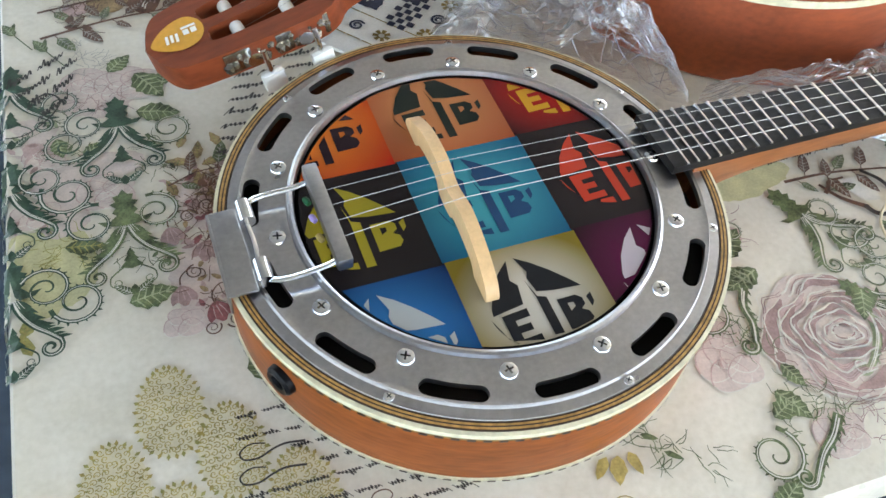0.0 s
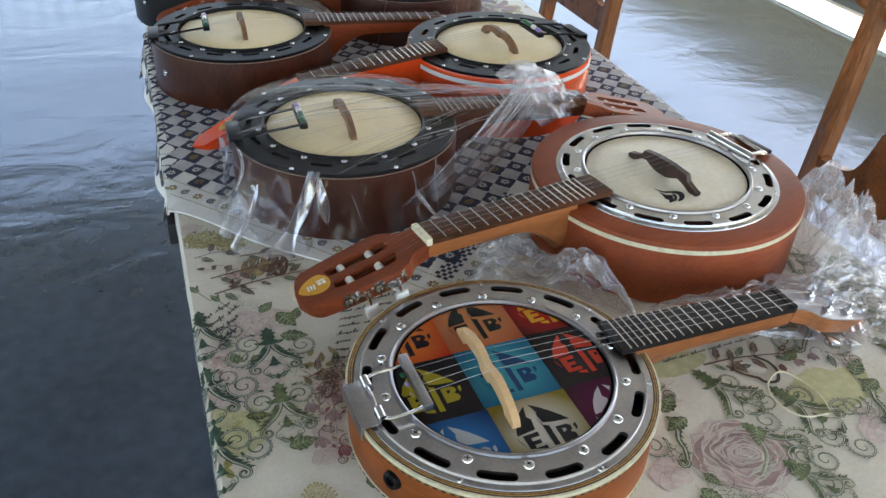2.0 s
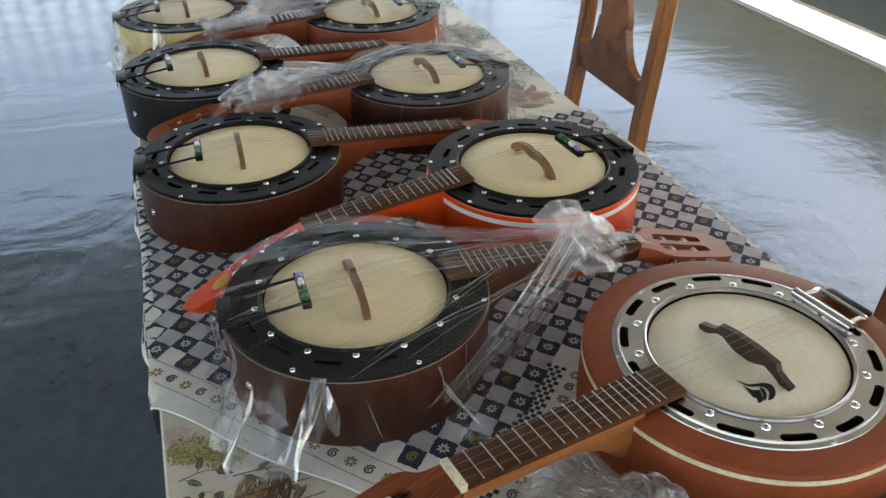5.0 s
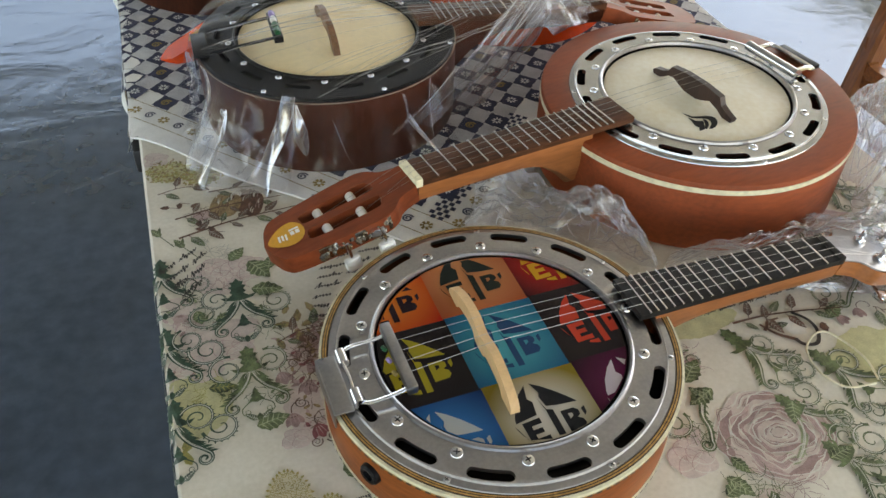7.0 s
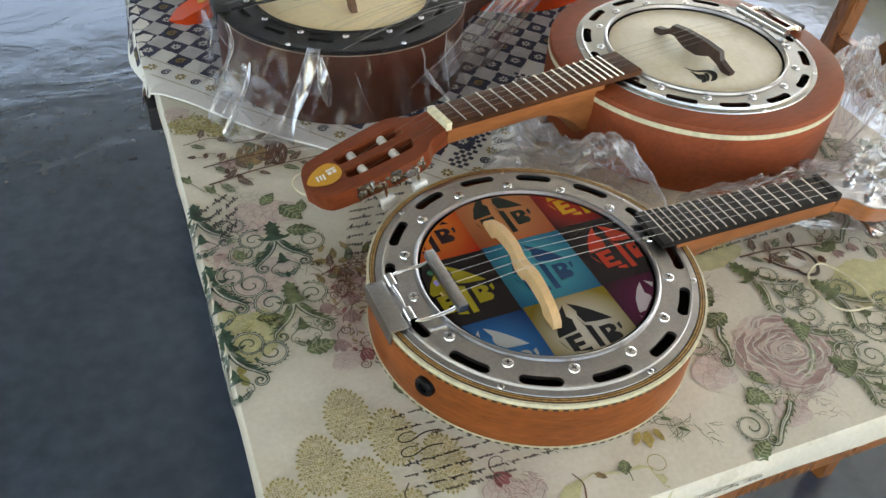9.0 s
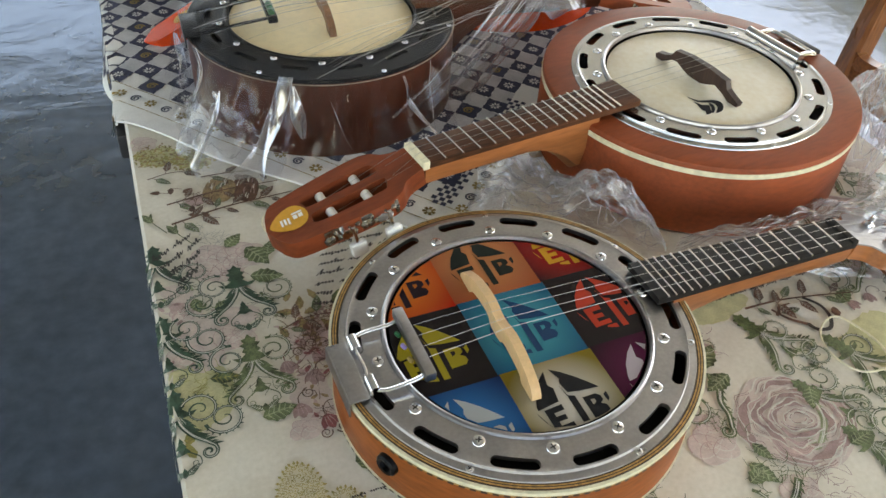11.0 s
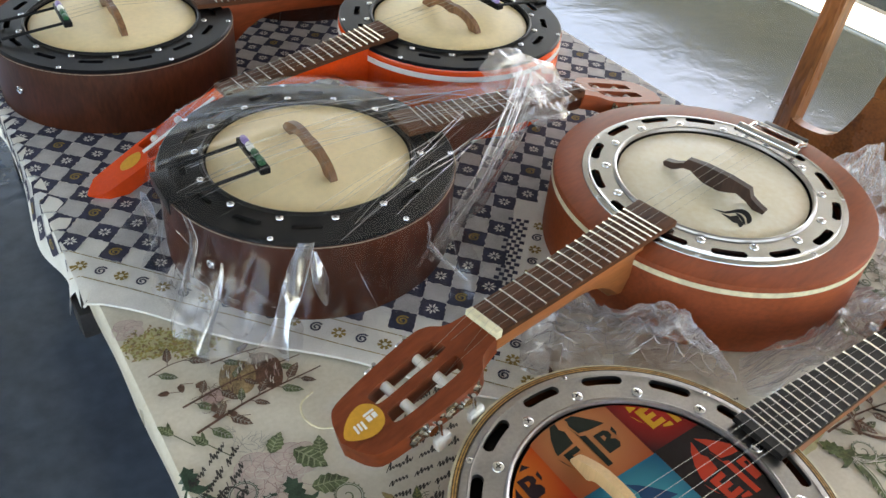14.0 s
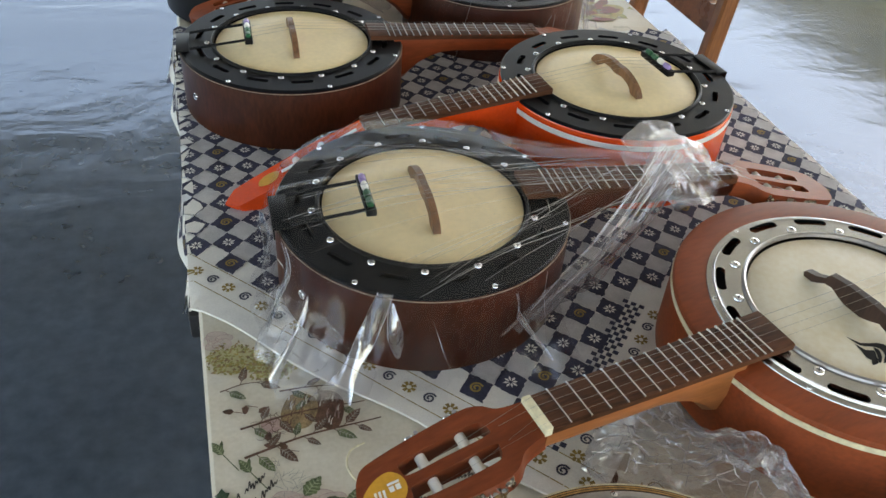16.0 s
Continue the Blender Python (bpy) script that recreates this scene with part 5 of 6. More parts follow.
def right_motif(ox, oy, s=1.0):
    """The large rose bouquet with scrolls; (ox, oy) shifts one repeat."""
    A = lambda x, y: (x + ox, y + oy)
    rose(*A(0.443, -0.004), 0.047, 0.88, 0.006)
    bud(*A(0.371, -0.004), 0.020)
    bud(*A(0.377, 0.014), 0.012, 4)
    bud(*A(0.408, -0.058), 0.016)
    acanthus(*A(0.4690, 0.0900), 1.0, "green", 24)
    acanthus(*A(0.5290, 0.0470), 1.0, "green", 22)
    acanthus(*A(0.4720, 0.0165), 0.85, "green", 30, (1,))
    acanthus(*A(0.4800, -0.0330), 0.85, "green", 28)
    for spine, curl, w, side in (([(0.405, 0.040), (0.398, 0.028), (0.397, 0.016), (0.392, 0.004)], (0.387, 0.003, 0.005, 10, -1), 0.0060, 1), ([(0.470, 0.004), (0.466, -0.010), (0.456, -0.022), (0.446, -0.030)], (0.443, -0.026, 0.0045, 300, -1), 0.0060, 1),
                                 ([(0.412, -0.048), (0.402, -0.058), (0.390, -0.066), (0.378, -0.078)], (0.374, -0.074, 0.005, 300, -1), 0.0060, 1)):
        frond("pale_green" if spine[0][0] > 0.46 else "green", [A(*p) for p in spine], (*A(*curl[:2]), *curl[2:]), w, 0.005, side)
    for x, y, r, a, w in ((0.4874, 0.0805, 0.0115, 160, 1), (0.4942, 0.0598, 0.0115, 330, -1), (0.5063, 0.0463, 0.012, 60, 1), (0.4915, 0.0244, 0.012, 200, 1), (0.5454, 0.0415, 0.0115, 150, -1), (0.3723, 0.0280, 0.012, 30, -1), (0.3656, -0.0590, 0.0135, 60, -1),
                          (0.5046, -0.0053, 0.012, 30, 1), (0.4951, -0.0220, 0.011, 200, -1), (0.5122, -0.0322, 0.013, 60, 1), (0.4960, -0.0533, 0.013, 200, 1), (0.5350, -0.0100, 0.012, 20, -1), (0.5560, -0.0300, 0.012, 120, 1), (0.4200, 0.0820, 0.0090, 70, 1), (0.5750, 0.0150, 0.012, 210, -1)):
        spiral("green", *A(x, y), r, a, w)
    for x, y, ln, a in ((0.402, 0.062, 0.030, 40), (0.420, 0.050, 0.028, 200), (0.385, -0.026, 0.024, 300), (0.376, -0.040, 0.022, 20), (0.470, -0.036, 0.024, 10), (0.476, 0.020, 0.024, 240), (0.350, -0.086, 0.024, 30), (0.412, 0.040, 0.020, 120), (0.398, -0.012, 0.018, 290)):
        leaf("green", *A(x, y), ln, ln * 0.62, a, 5, "pale_green")
    wash("petal", *A(0.418, 0.078), 0.010, 0.008, 2.0)
    fine_scratch(*A(0.415, 0.085), 0.016, 26, "mauve")
    fine_scratch(*A(0.400, -0.040), 0.020, 40, "green")
    fine_scratch(*A(0.392, 0.010), 0.014, 26, "green")
    fine_scratch(*A(0.435, -0.055), 0.018, 26, "mauve")
    twig(*A(0.398, 0.100), *A(0.412, 0.076), 0.0009, 3, "mauve")


wash("wash_olive", 0.445, 0.120, 0.050, 0.020, 5.0)
wash("wash_olive", 0.232, -0.078, 0.060, 0.026, 6.0)
wash("wash_olive", 0.585, 0.040, 0.055, 0.035, 7.0)
left_motif(0.0, 0.0)
bird_twigs(0.0, 0.0)
right_motif(0.0, 0.0)
right_motif(0.215, -0.012)
right_motif(0.215, 0.175)
# gold drops and the handwriting beside them
for x, y in ((0.0734, 0.0530), (0.0436, 0.0174), (0.1000, 0.0240), (0.0710, -0.0120), (0.0120, -0.0100), (0.1290, -0.0100), (0.0950, -0.0480), (0.0420, -0.0540)):
    medallion(x, y, 0.0168, 0.0262)
leaf("green", 0.122, 0.057, 0.020, 0.011, 100, 3, "pale_green")
for line in ((0.104, 0.0395, 0.140, 0.0405), (0.1026, 0.0281, 0.136, 0.0260), (0.128, 0.0170, 0.150, 0.0160), (0.140, 0.0060, 0.165, 0.0050), (0.0986, -0.0032, 0.170, -0.0040), (0.0964, -0.0121, 0.185, -0.0164), (0.1005, -0.0225, 0.203, -0.0271), (0.1044, -0.0310, 0.173, -0.0330)):
    script_line(*line, 0.0080, -1)
for x, y in ((0.103, 0.0180), (0.101, 0.0055)):
    flourish(x, y, 0.014, -2)
stroke("script", smooth_line([(0.098, -0.018), (0.092, -0.026), (0.094, -0.034), (0.090, -0.042), (0.094, -0.052)], 5), 0.0008, 0.0012)
# pen lines beside and beyond the printed banjo
for k in range(8):
    script_line(0.152 - 0.004 * k, 0.306 - 0.0115 * k, 0.215 - 0.006 * k, 0.309 - 0.0130 * k, 0.0140)
for k in range(3):
    script_line(0.440, 0.124 + 0.012 * k, 0.570, 0.130 + 0.012 * k, 0.0100)
fine_scratch(0.150, 0.215, 0.014, 30, "green")
leaf("green", 0.140, 0.222, 0.018, 0.008, 60, 3, "olive")
twig(0.478, 0.108, 0.585, 0.098, 0.0024, 8)
twig(0.500, 0.092, 0.520, 0.104, 0.0030, 2)
stroke("script", smooth_line([(0.536, 0.104), (0.545, 0.092), (0.545, 0.078), (0.536, 0.066), (0.524, 0.068), (0.520, 0.076)], 5), 0.0030, 0.0040)
stroke("brown", smooth_line([(0.500, 0.100), (0.508, 0.086), (0.522, 0.074)], 5), 0.0022, 0.0040)
poly("light", [(0.514, 0.100), (0.534, 0.100), (0.540, 0.090), (0.534, 0.078), (0.522, 0.080)], 20)
leaf("brown", 0.556, 0.086, 0.014, 0.009, 250, 3)
bell(0.576, 0.083, 0.012, 20)
bell(0.596, 0.086, 0.012, -20)
cluster(0.300, 0.272, 0.010, 6, ("deep_red", "brown"), 0.022)
for x, y, r, a in ((0.262, 0.292, 0.009, 40), (0.282, 0.288, 0.008, 220), (0.340, 0.262, 0.009, 130)):
    spiral("tan", x, y, r, a, 1, False)
script_line(0.385, 0.205, 0.440, 0.170, 0.0100)
# the front border
leaf("gold", 0.2847, -0.0350, 0.016, 0.010, 250, 3)
leaf("gold", 0.2790, -0.0340, 0.014, 0.007, 225, 2)
leaf("gold", 0.2910, -0.0345, 0.014, 0.007, 280, 2)
stroke("gold", [(0.277 + 0.007 * math.cos(0.4 * k), -0.062 + 0.007 * math.sin(0.4 * k)) for k in range(17)], 0.0007)
stroke("brown", smooth_line([(0.212, -0.050), (0.216, -0.060), (0.212, -0.072)], 5), 0.0010, 0.0014)
leaf("tan", 0.228, -0.055, 0.010, 0.006, 320, 2)
leaf("green", 0.254, -0.052, 0.013, 0.011, 250, 3, "pale_green")
stroke("green", [(0.254, -0.052), (0.252, -0.070)], 0.0008)
bud(0.158, -0.046, 0.014)
bud(0.178, -0.054, 0.012)
bell(0.162, -0.036, 0.013, 30)
fine_scratch(0.175, -0.050, 0.016, 30, "mauve")
rose(0.040, -0.074, 0.012)
for x, y, n in ((0.300, -0.028, 14), (0.312, -0.042, 16), (0.331, -0.052, 9)):
    fine_scratch(x, y, 0.008, n, "green")
leaf("green", 0.301, -0.028, 0.010, 0.004, 330, 2)
leaf("green", 0.309, -0.040, 0.011, 0.004, 320, 2)
script_line(0.235, -0.106, 0.345, -0.106, 0.0100)
# the far, mostly covered part
for k in range(3):
    right_motif(0.215, 1.32 + 0.24 * k)
    cluster(0.705, 1.19 + 0.2 * k, 0.055, 34, ("deep_red", "deep_red", "gold", "brown", "olive"), 0.045)
left_motif(0.0, 1.22)
for k, bm in SHEETS.items():
    pr = part("print", bm, INK[k], oilcloth, {"script": "dark unreadable handwriting print"}.get(k, k.replace("_", " ") + " printed ornament"), smooth=False)
    pr["kind"] = "stuff"


# ---- the checkered cloth ----
def check_edge(x):
    """Front edge of the checked ground beside the wide banjo."""
    return min(x + 0.068, 0.505 + 0.2 * (x - 0.45))


def hem_at(x, y):
    """Sum of x and y along the front hem."""
    return 0.543 - 0.05 * x + 0.005 * math.sin(22 * (x - y))


def in_cloth(x, y, inset=0.0):
    if y > 1.2 - 0.155 * x:
        return False
    if x > X1 + 0.02 or x < -0.062 + 0.006 * math.sin(9 * y):
        return False
    if x < -0.004 and -x > 1.1 * (y - 0.568):
        return False
    return x + y > hem_at(x, y) + (0.095 - 0.13 * x if inset else 0) and y > check_edge(x) - (0.014 if inset else 0.10)


def drop_over(x, y, z):
    """Where a point of the cloth comes to lie, hanging over the long edges."""
    z += 0.0042 + 0.0012 * noise.noise((x * 14, y * 14, 3)) + 0.0012
    if x < X0 - 0.006:
        over = X0 - 0.006 - x
        return (X0 - 0.0095 - (0.14 + 0.12 * math.sin(34 * y + 2 * math.sin(11 * y))) * over, y + 0.06 * math.sin(50 * y) * over, z - over * 0.96)
    if x > X1 + 0.006:
        return (X1 + 0.0095, y, z - (x - X1 - 0.006))
    return (x, y, z)


def checkered_cloth():
    bm = bmesh.new()
    st = 0.00888
    cells = [(i, j) for i in range(-14, 91) for j in range(20, 140) if in_cloth((i + 0.5) * st, (j + 0.5) * st)]
    plan = {}
    for i, j in cells:
        for p in ((i, j), (i + 1, j), (i + 1, j + 1), (i, j + 1)):
            plan.setdefault(p, []).append(1)
    cache = {}
    for (i, j), n in plan.items():
        x, y = i * st, j * st
        if len(n) < 4:          # bring the edge onto the hem line
            d = (x + y - hem_at(x, y)) / 1.414
            e = y - check_edge(x) + 0.10
            if abs(d) < 0.013 and abs(d) <= abs(e):
                x, y = x - 0.707 * d, y - 0.707 * d
            elif abs(e) < 0.013:
                y -= e
            hang = min(1.1 * (y - 0.568), 0.062 - 0.006 * math.sin(9 * y))
            if x < -0.004 and abs(-x - hang) < 0.008:
                x = -hang
        cache[i, j] = bm.verts.new(drop_over(x, y, TABLE))
    for i, j in cells:
        bm.faces.new((cache[i, j], cache[i + 1, j], cache[i + 1, j + 1], cache[i, j + 1]))
    cloth = solo("checkered_cloth", bm, M["check_white"], "navy and white checkered cotton cloth laid askew over the oilcloth", "tablecloth")
    navy, star, gold, pale = bmesh.new(), bmesh.new(), bmesh.new(), bmesh.new()

    def lay(b, pts, lift):
        vs = []
        for x, y in pts:
            X, Y, Z = drop_over(x, y, TABLE)
            vs.append(b.verts.new((X - (lift if x < X0 - 0.006 else 0), Y, Z + lift)))
        b.faces.new(vs)

    def ring_curl(b, x, y, r, lift):
        pts = [(x + r * (1 - 0.8 * k / 14) * math.cos(0.75 * k), y + r * (1 - 0.8 * k / 14) * math.sin(0.75 * k)) for k in range(15)]
        for (ax, ay), (bx, by) in zip(pts, pts[1:]):
            d = math.hypot(bx - ax, by - ay)
            ox, oy = -(by - ay) / d * r * 0.15, (bx - ax) / d * r * 0.15
            lay(b, [(ax + ox, ay + oy), (bx + ox, by + oy), (bx - ox, by - oy), (ax - ox, ay - oy)], lift)

    px, py = 0.0327, 0.0360
    for i in range(-5, 25):
        for j in range(-12, 18):
            x, y = 0.0327 + i * px, 0.6446 + j * py
            if not in_cloth(x, y, 0.046):
                continue
            hx_, hy_ = px * 0.5, py * 0.5
            jit = lambda: rnd.uniform(-0.0008, 0.0008)
            n = 8
            corner = [(x + hx_, y), (x, y + hy_), (x - hx_, y), (x, y - hy_)]
            pts = []
            for (ax, ay), (bx, by) in zip(corner, corner[1:] + corner[:1]):
                pts += [(ax + (bx - ax) * k / n + jit(), ay + (by - ay) * k / n + jit()) for k in range(n)]
            lay(navy, pts, 0.0006)
            if in_cloth(x + hx_, y + hy_, 0.046):
                lay(pale, [(u + hx_, v + hy_) for u, v in pts], 0.0003)
            if i % 2 == 0 and j % 2:
                ring_curl(gold, x, y, 0.0065, 0.0010)
            else:
                t0 = rnd.uniform(0, 1)
                for k in range(8):
                    a = t0 + math.pi * k / 4
                    c, s_ = math.cos(a), math.sin(a)
                    q = rnd.uniform(0.0062, 0.0078)
                    lay(star, [(x + 0.0012 * c, y + 0.0012 * s_), (x + q * 0.6 * c - 0.0012 * s_, y + q * 0.6 * s_ + 0.0012 * c), (x + q * c, y + q * s_), (x + q * 0.6 * c + 0.0012 * s_, y + q * 0.6 * s_ - 0.0012 * c)], 0.0010)
    line = []
    for k in range(64):
        f = -0.02 + 0.009 * k
        x, y = 0.295 - f, 0.265 + f
        d = (x + y - hem_at(x, y)) / 1.414
        if x > -0.012:
            X, Y, Z = drop_over(x - 0.707 * d, y - 0.707 * d, TABLE)
            line.append((X, Y, Z - 0.0012))
    part("hem", tube(bmesh.new(), line, 0.0015, 6), M["check_white"], cloth, "rolled white hem")
    # border: curls and flowers between two fine lines
    k = 0
    while k < 34:
        f = 0.02 + 0.0203 * k
        for edge in (0, 1):
            if edge == 0:
                x = 0.30 - f * 0.7071
                y = 0.602 - 1.14 * x
            else:
                x = 0.275 + f * 0.7071
                y = check_edge(x) - 0.054
            if (edge == 0 and x > -0.020) or (edge == 1 and x < X1):
                if k % 2:
                    ring_curl(navy, x, y, 0.0062, 0.0006)
                else:
                    for m in range(7):
                        a = 2 * math.pi * m / 7
                        lay(gold, [(x + 0.0025 * math.cos(a + 0.5), y + 0.0025 * math.sin(a + 0.5)), (x + 0.0068 * math.cos(a + 0.25), y + 0.0068 * math.sin(a + 0.25)), (x + 0.0068 * math.cos(a - 0.25), y + 0.0068 * math.sin(a - 0.25)), (x + 0.0025 * math.cos(a - 0.5), y + 0.0025 * math.sin(a - 0.5))], 0.0008)
        k += 1
    for q in (-0.020, 0.022):
        for m in range(60):
            f0, f1 = 0.012 * m, 0.012 * (m + 0.93)
            if 0.30 - f1 * 0.7071 < -0.025:
                break
            a = [(0.30 - f * 0.7071, 0.602 + q - 1.14 * (0.30 - f * 0.7071)) for f in (f0, f1)]
            lay(gold, [a[0], a[1], (a[1][0] + 0.0007, a[1][1] + 0.0007), (a[0][0] + 0.0007, a[0][1] + 0.0007)], 0.0006)
    for m in range(34):          # fine navy weave along the second border
        f = 0.0045 * m
        for w in range(5):
            if (m + w) % 2:
                x = 0.262 + f + w * 0.003
                y = x + 0.062 - w * 0.006
                lay(navy, [(x - 0.0008, y), (x + 0.003, y + 0.0038), (x + 0.0068, y), (x + 0.003, y - 0.0038)], 0.0007)
    part("navy_check", navy, M["check_navy"], cloth, "navy woven diamonds")["kind"] = "stuff"
    part("pale_check", pale, M["check_grey"], cloth, "greyish white woven diamonds")["kind"] = "stuff"
    part("star", star, M["check_white"], cloth, "white stars in the diamonds")["kind"] = "stuff"
    part("flower", gold, M["ochre"], cloth, "ochre curls and flowers")["kind"] = "stuff"
    return cloth


checkered_cloth()


# ---- clear plastic ----
def crease(a, k, seed=0.0):
    return 1 - 2 * abs(noise.noise((a * k, seed, 1.7)))


def bag(label, x, y, turn, R, hr, seed=0.0, corner=0.045):
    """Film drawn taut over a banjo and gathered round its neck."""
    root = thing("plastic_bag", label, "plastic bag", pose(x, y, TABLE + 0.002, 0, 0, turn), "clear plastic bags")
    gx, gz = 0.25, hr + 0.012

    def surface_at(t, s):
        pull = math.exp(-(t / 0.36) ** 2)
        edge = R + 0.006 + 0.105 * pull
        if s < 0.55:
            f = s / 0.55
            r = f * edge
            z = hr + 0.0225 - 0.018 * f ** 2 + 0.004 * pull * f
            px, py = r * math.cos(t), r * math.sin(t)
            far = math.hypot(gx - px, py)
            z += max(crease(math.atan2(py, gx - px), 8.0, seed) ** 3 * 0.003 * min(1, far / 0.1), -0.002)
        else:
            f = (s - 0.55) / 0.45
            near = 0.25 if abs(t) <= 0.9 else 0.3 if 0.9 < t < 2.7 else 1.0
            sq = corner * max(0.0, abs(math.sin(2 * t)) ** 3) * near
            pleat = (abs(((t * 3.1 + seed + 0.35 * f) % 1.0) - 0.5) * 4 - 1) * 0.010 + (abs(((t * 7.3 + 0.2 * f) % 1.0) - 0.5) * 4 - 1) * 0.004
            r = edge + f ** 1.8 * (0.012 * near + sq) + near * pleat * min(1, 2.2 * f) + 0.004 * noise.noise((t * 6, f * 5, seed)) * f
            z = (hr + 0.0045 + 0.004 * pull) * (1 - f) + (0.004 + 0.045 * pull) * f
            px, py = r * math.cos(t), r * math.sin(t)
        return (px, py, max(z, 0.003))

    bm = bmesh.new()
    nt, prof = 150, 21
    rows = [[bm.verts.new(surface_at(2 * math.pi * i / nt - math.pi, j / (prof - 1))) for j in range(1, prof)] for i in range(nt)]
    top = bm.verts.new((0, 0, hr + 0.0228))
    for i in range(nt):
        a, c = rows[i], rows[(i + 1) % nt]
        bm.faces.new((top, a[0], c[0]))
        near_neck = abs(2 * math.pi * (i + 0.5) / nt - math.pi) < 0.55
        for j in range(11 if near_neck else prof - 2):
            bm.faces.new((a[j], a[j + 1], c[j + 1], c[j]))
    bmesh.ops.triangulate(bm, faces=bm.faces)
    part("film", bm, M["film"], root).visible_shadow = False
    # glints of taut creases as whitish rods, from the gather over the drumhead and down the sides
    rr = random.Random(int(seed) + 3)
    bm = bmesh.new()
    for k in range(22):
        wide = rr.uniform(-0.022, 0.022)
        t1 = rr.choice((rr.uniform(1.6, 3.6), rr.uniform(2.6, 3.8), rr.uniform(-2.4, -1.2)))
        s1 = rr.uniform(0.40, 0.56)
        ex, ey, ez = surface_at(t1, s1)
        d = rr.uniform(0.03, 0.55)
        line = []
        for q in range(9):
            f = q / 8
            px, py = gx + (ex - gx) * (d + (1 - d) * f), wide * (1 - f) + ey * (d + (1 - d) * f)
            tt, rad = math.atan2(py, px), math.hypot(px, py)
            edge = R + 0.006 + 0.105 * math.exp(-(tt / 0.36) ** 2)
            if rad < edge:
                line.append((px, py, surface_at(tt, 0.55 * rad / edge)[2] + 0.0006))
        if len(line) > 2:
            tube(bm, line, rr.uniform(0.00014, 0.00036), 4, rr.uniform(0.2, 1.0))
    for k in range(12):
        t1 = rr.uniform(-math.pi, math.pi)
        if abs(t1) < 0.7:
            continue
        drift, f0, f1 = rr.uniform(-0.25, 0.25), rr.uniform(0.56, 0.7), rr.uniform(0.8, 1.0)
        line = [surface_at(t1 + drift * q / 7, f0 + (f1 - f0) * q / 7) for q in range(8)]
        tube(bm, [(u * 1.004, v * 1.004, w + 0.0005) for u, v, w in line], rr.uniform(0.00015, 0.0003), 4, rr.uniform(0.3, 1.0))
    ob = part("crease", bm, M["crease"], root, "whitish rods painted as glints on film creases")
    ob.visible_shadow, ob["kind"] = False, "stuff"
    # folded pleats low on the sides, their sky reflection helped by a milky colour
    for t1, drift, f0, f1, widths in ((-2.02, -0.17, 0.55, 0.985, (0.08, 0.11, 0.11, 0.08, 0.17)), (-1.98, 0.06, 0.59, 0.84, (0.02, 0.07, 0.08, 0.06, 0.01)), (-2.78, 0.22, 0.56, 0.995, (0.05, 0.10, 0.16, 0.24, 0.30)), (-2.50, 0.02, 0.70, 0.99, (0.01, 0.03, 0.05, 0.06, 0.10)),
                                  (-1.25, 0.14, 0.60, 0.92, (0.01, 0.03, 0.03, 0.02, 0.01)), (2.3, 0.05, 0.66, 0.98, (0.02, 0.05, 0.08, 0.10, 0.12)), (2.9, 0.05, 0.7, 0.98, (0.02, 0.04, 0.06, 0.08, 0.10))):
        bm = bmesh.new()
        pr = []
        for q in range(15):
            f = q / 14
            w = float(np.interp(f, (0, 0.25, 0.5, 0.75, 1), widths)) * (0.94 + 0.12 * rr.random())
            pr.append([bm.verts.new(Vector(surface_at(t1 + g * w + drift * f, f0 + (f1 - f0) * f)) * (1.005 + 0.016 * (1 - 4 * g * g) * math.sin(math.pi * min(1, 0.1 + f))) + Vector((0, 0, 0.001))) for g in (-0.5, -0.3, -0.1, 0.1, 0.3, 0.5)])
        for a, c in zip(pr, pr[1:]):
            for k in range(5):
                bm.faces.new((a[k], a[k + 1], c[k + 1], c[k]))
        # whitish rods as painted glints along both pleat edges
        lip = bmesh.new()
        for k in (0, 5):
            tube(lip, [r[k].co + Vector((0, 0, 0.0003)) for r in pr], 0.00035, 5, 0.5)
        ob = part("pleat_edge", lip, M["crease"], root, "whitish rod painted as the glint on a pleat edge")
        ob.visible_shadow = False
        part("pleat", bm, M["skirt" if widths[4] > 0.25 else "pleat"], root, "folded pleat, whitened as if reflecting sky").visible_shadow = False
    # the slack skirt of film crumpled on the table round the foot
    bm = bmesh.new()
    rows = []
    for i in range(56):
        g = i / 55
        t = -3.0 + 0.95 * g
        row = []
        for k in range(14):
            f = k / 13
            flare = 0.024 + 0.030 * math.exp(-((t + 2.45) / 0.25) ** 2)
            r = R + 0.008 + flare * f + 0.006 * noise.noise((t * 9, f * 4, seed + 4))
            rid = (1 - abs(noise.noise((t * 7, f * 3.2, seed + 8)) * 2)) ** 2
            z = 0.004 + (0.040 * (1 - f) ** 1.5 + 0.022 * rid * math.sin(math.pi * min(1, 0.15 + f * 0.85))) * math.sin(math.pi * min(1, 0.08 + 0.92 * g)) ** 0.6
            row.append(bm.verts.new((r * math.cos(t), r * math.sin(t), z)))
        rows.append(row)
    for a, c in zip(rows, rows[1:]):
        for k in range(13):
            bm.faces.new((a[k], a[k + 1], c[k + 1], c[k]))
    bmesh.ops.triangulate(bm, faces=bm.faces)
    part("skirt", bm, M["skirt"], root, "slack crumpled film at the foot").visible_shadow = False
    # the gathered end along the neck
    bm = bmesh.new()
    rows = []
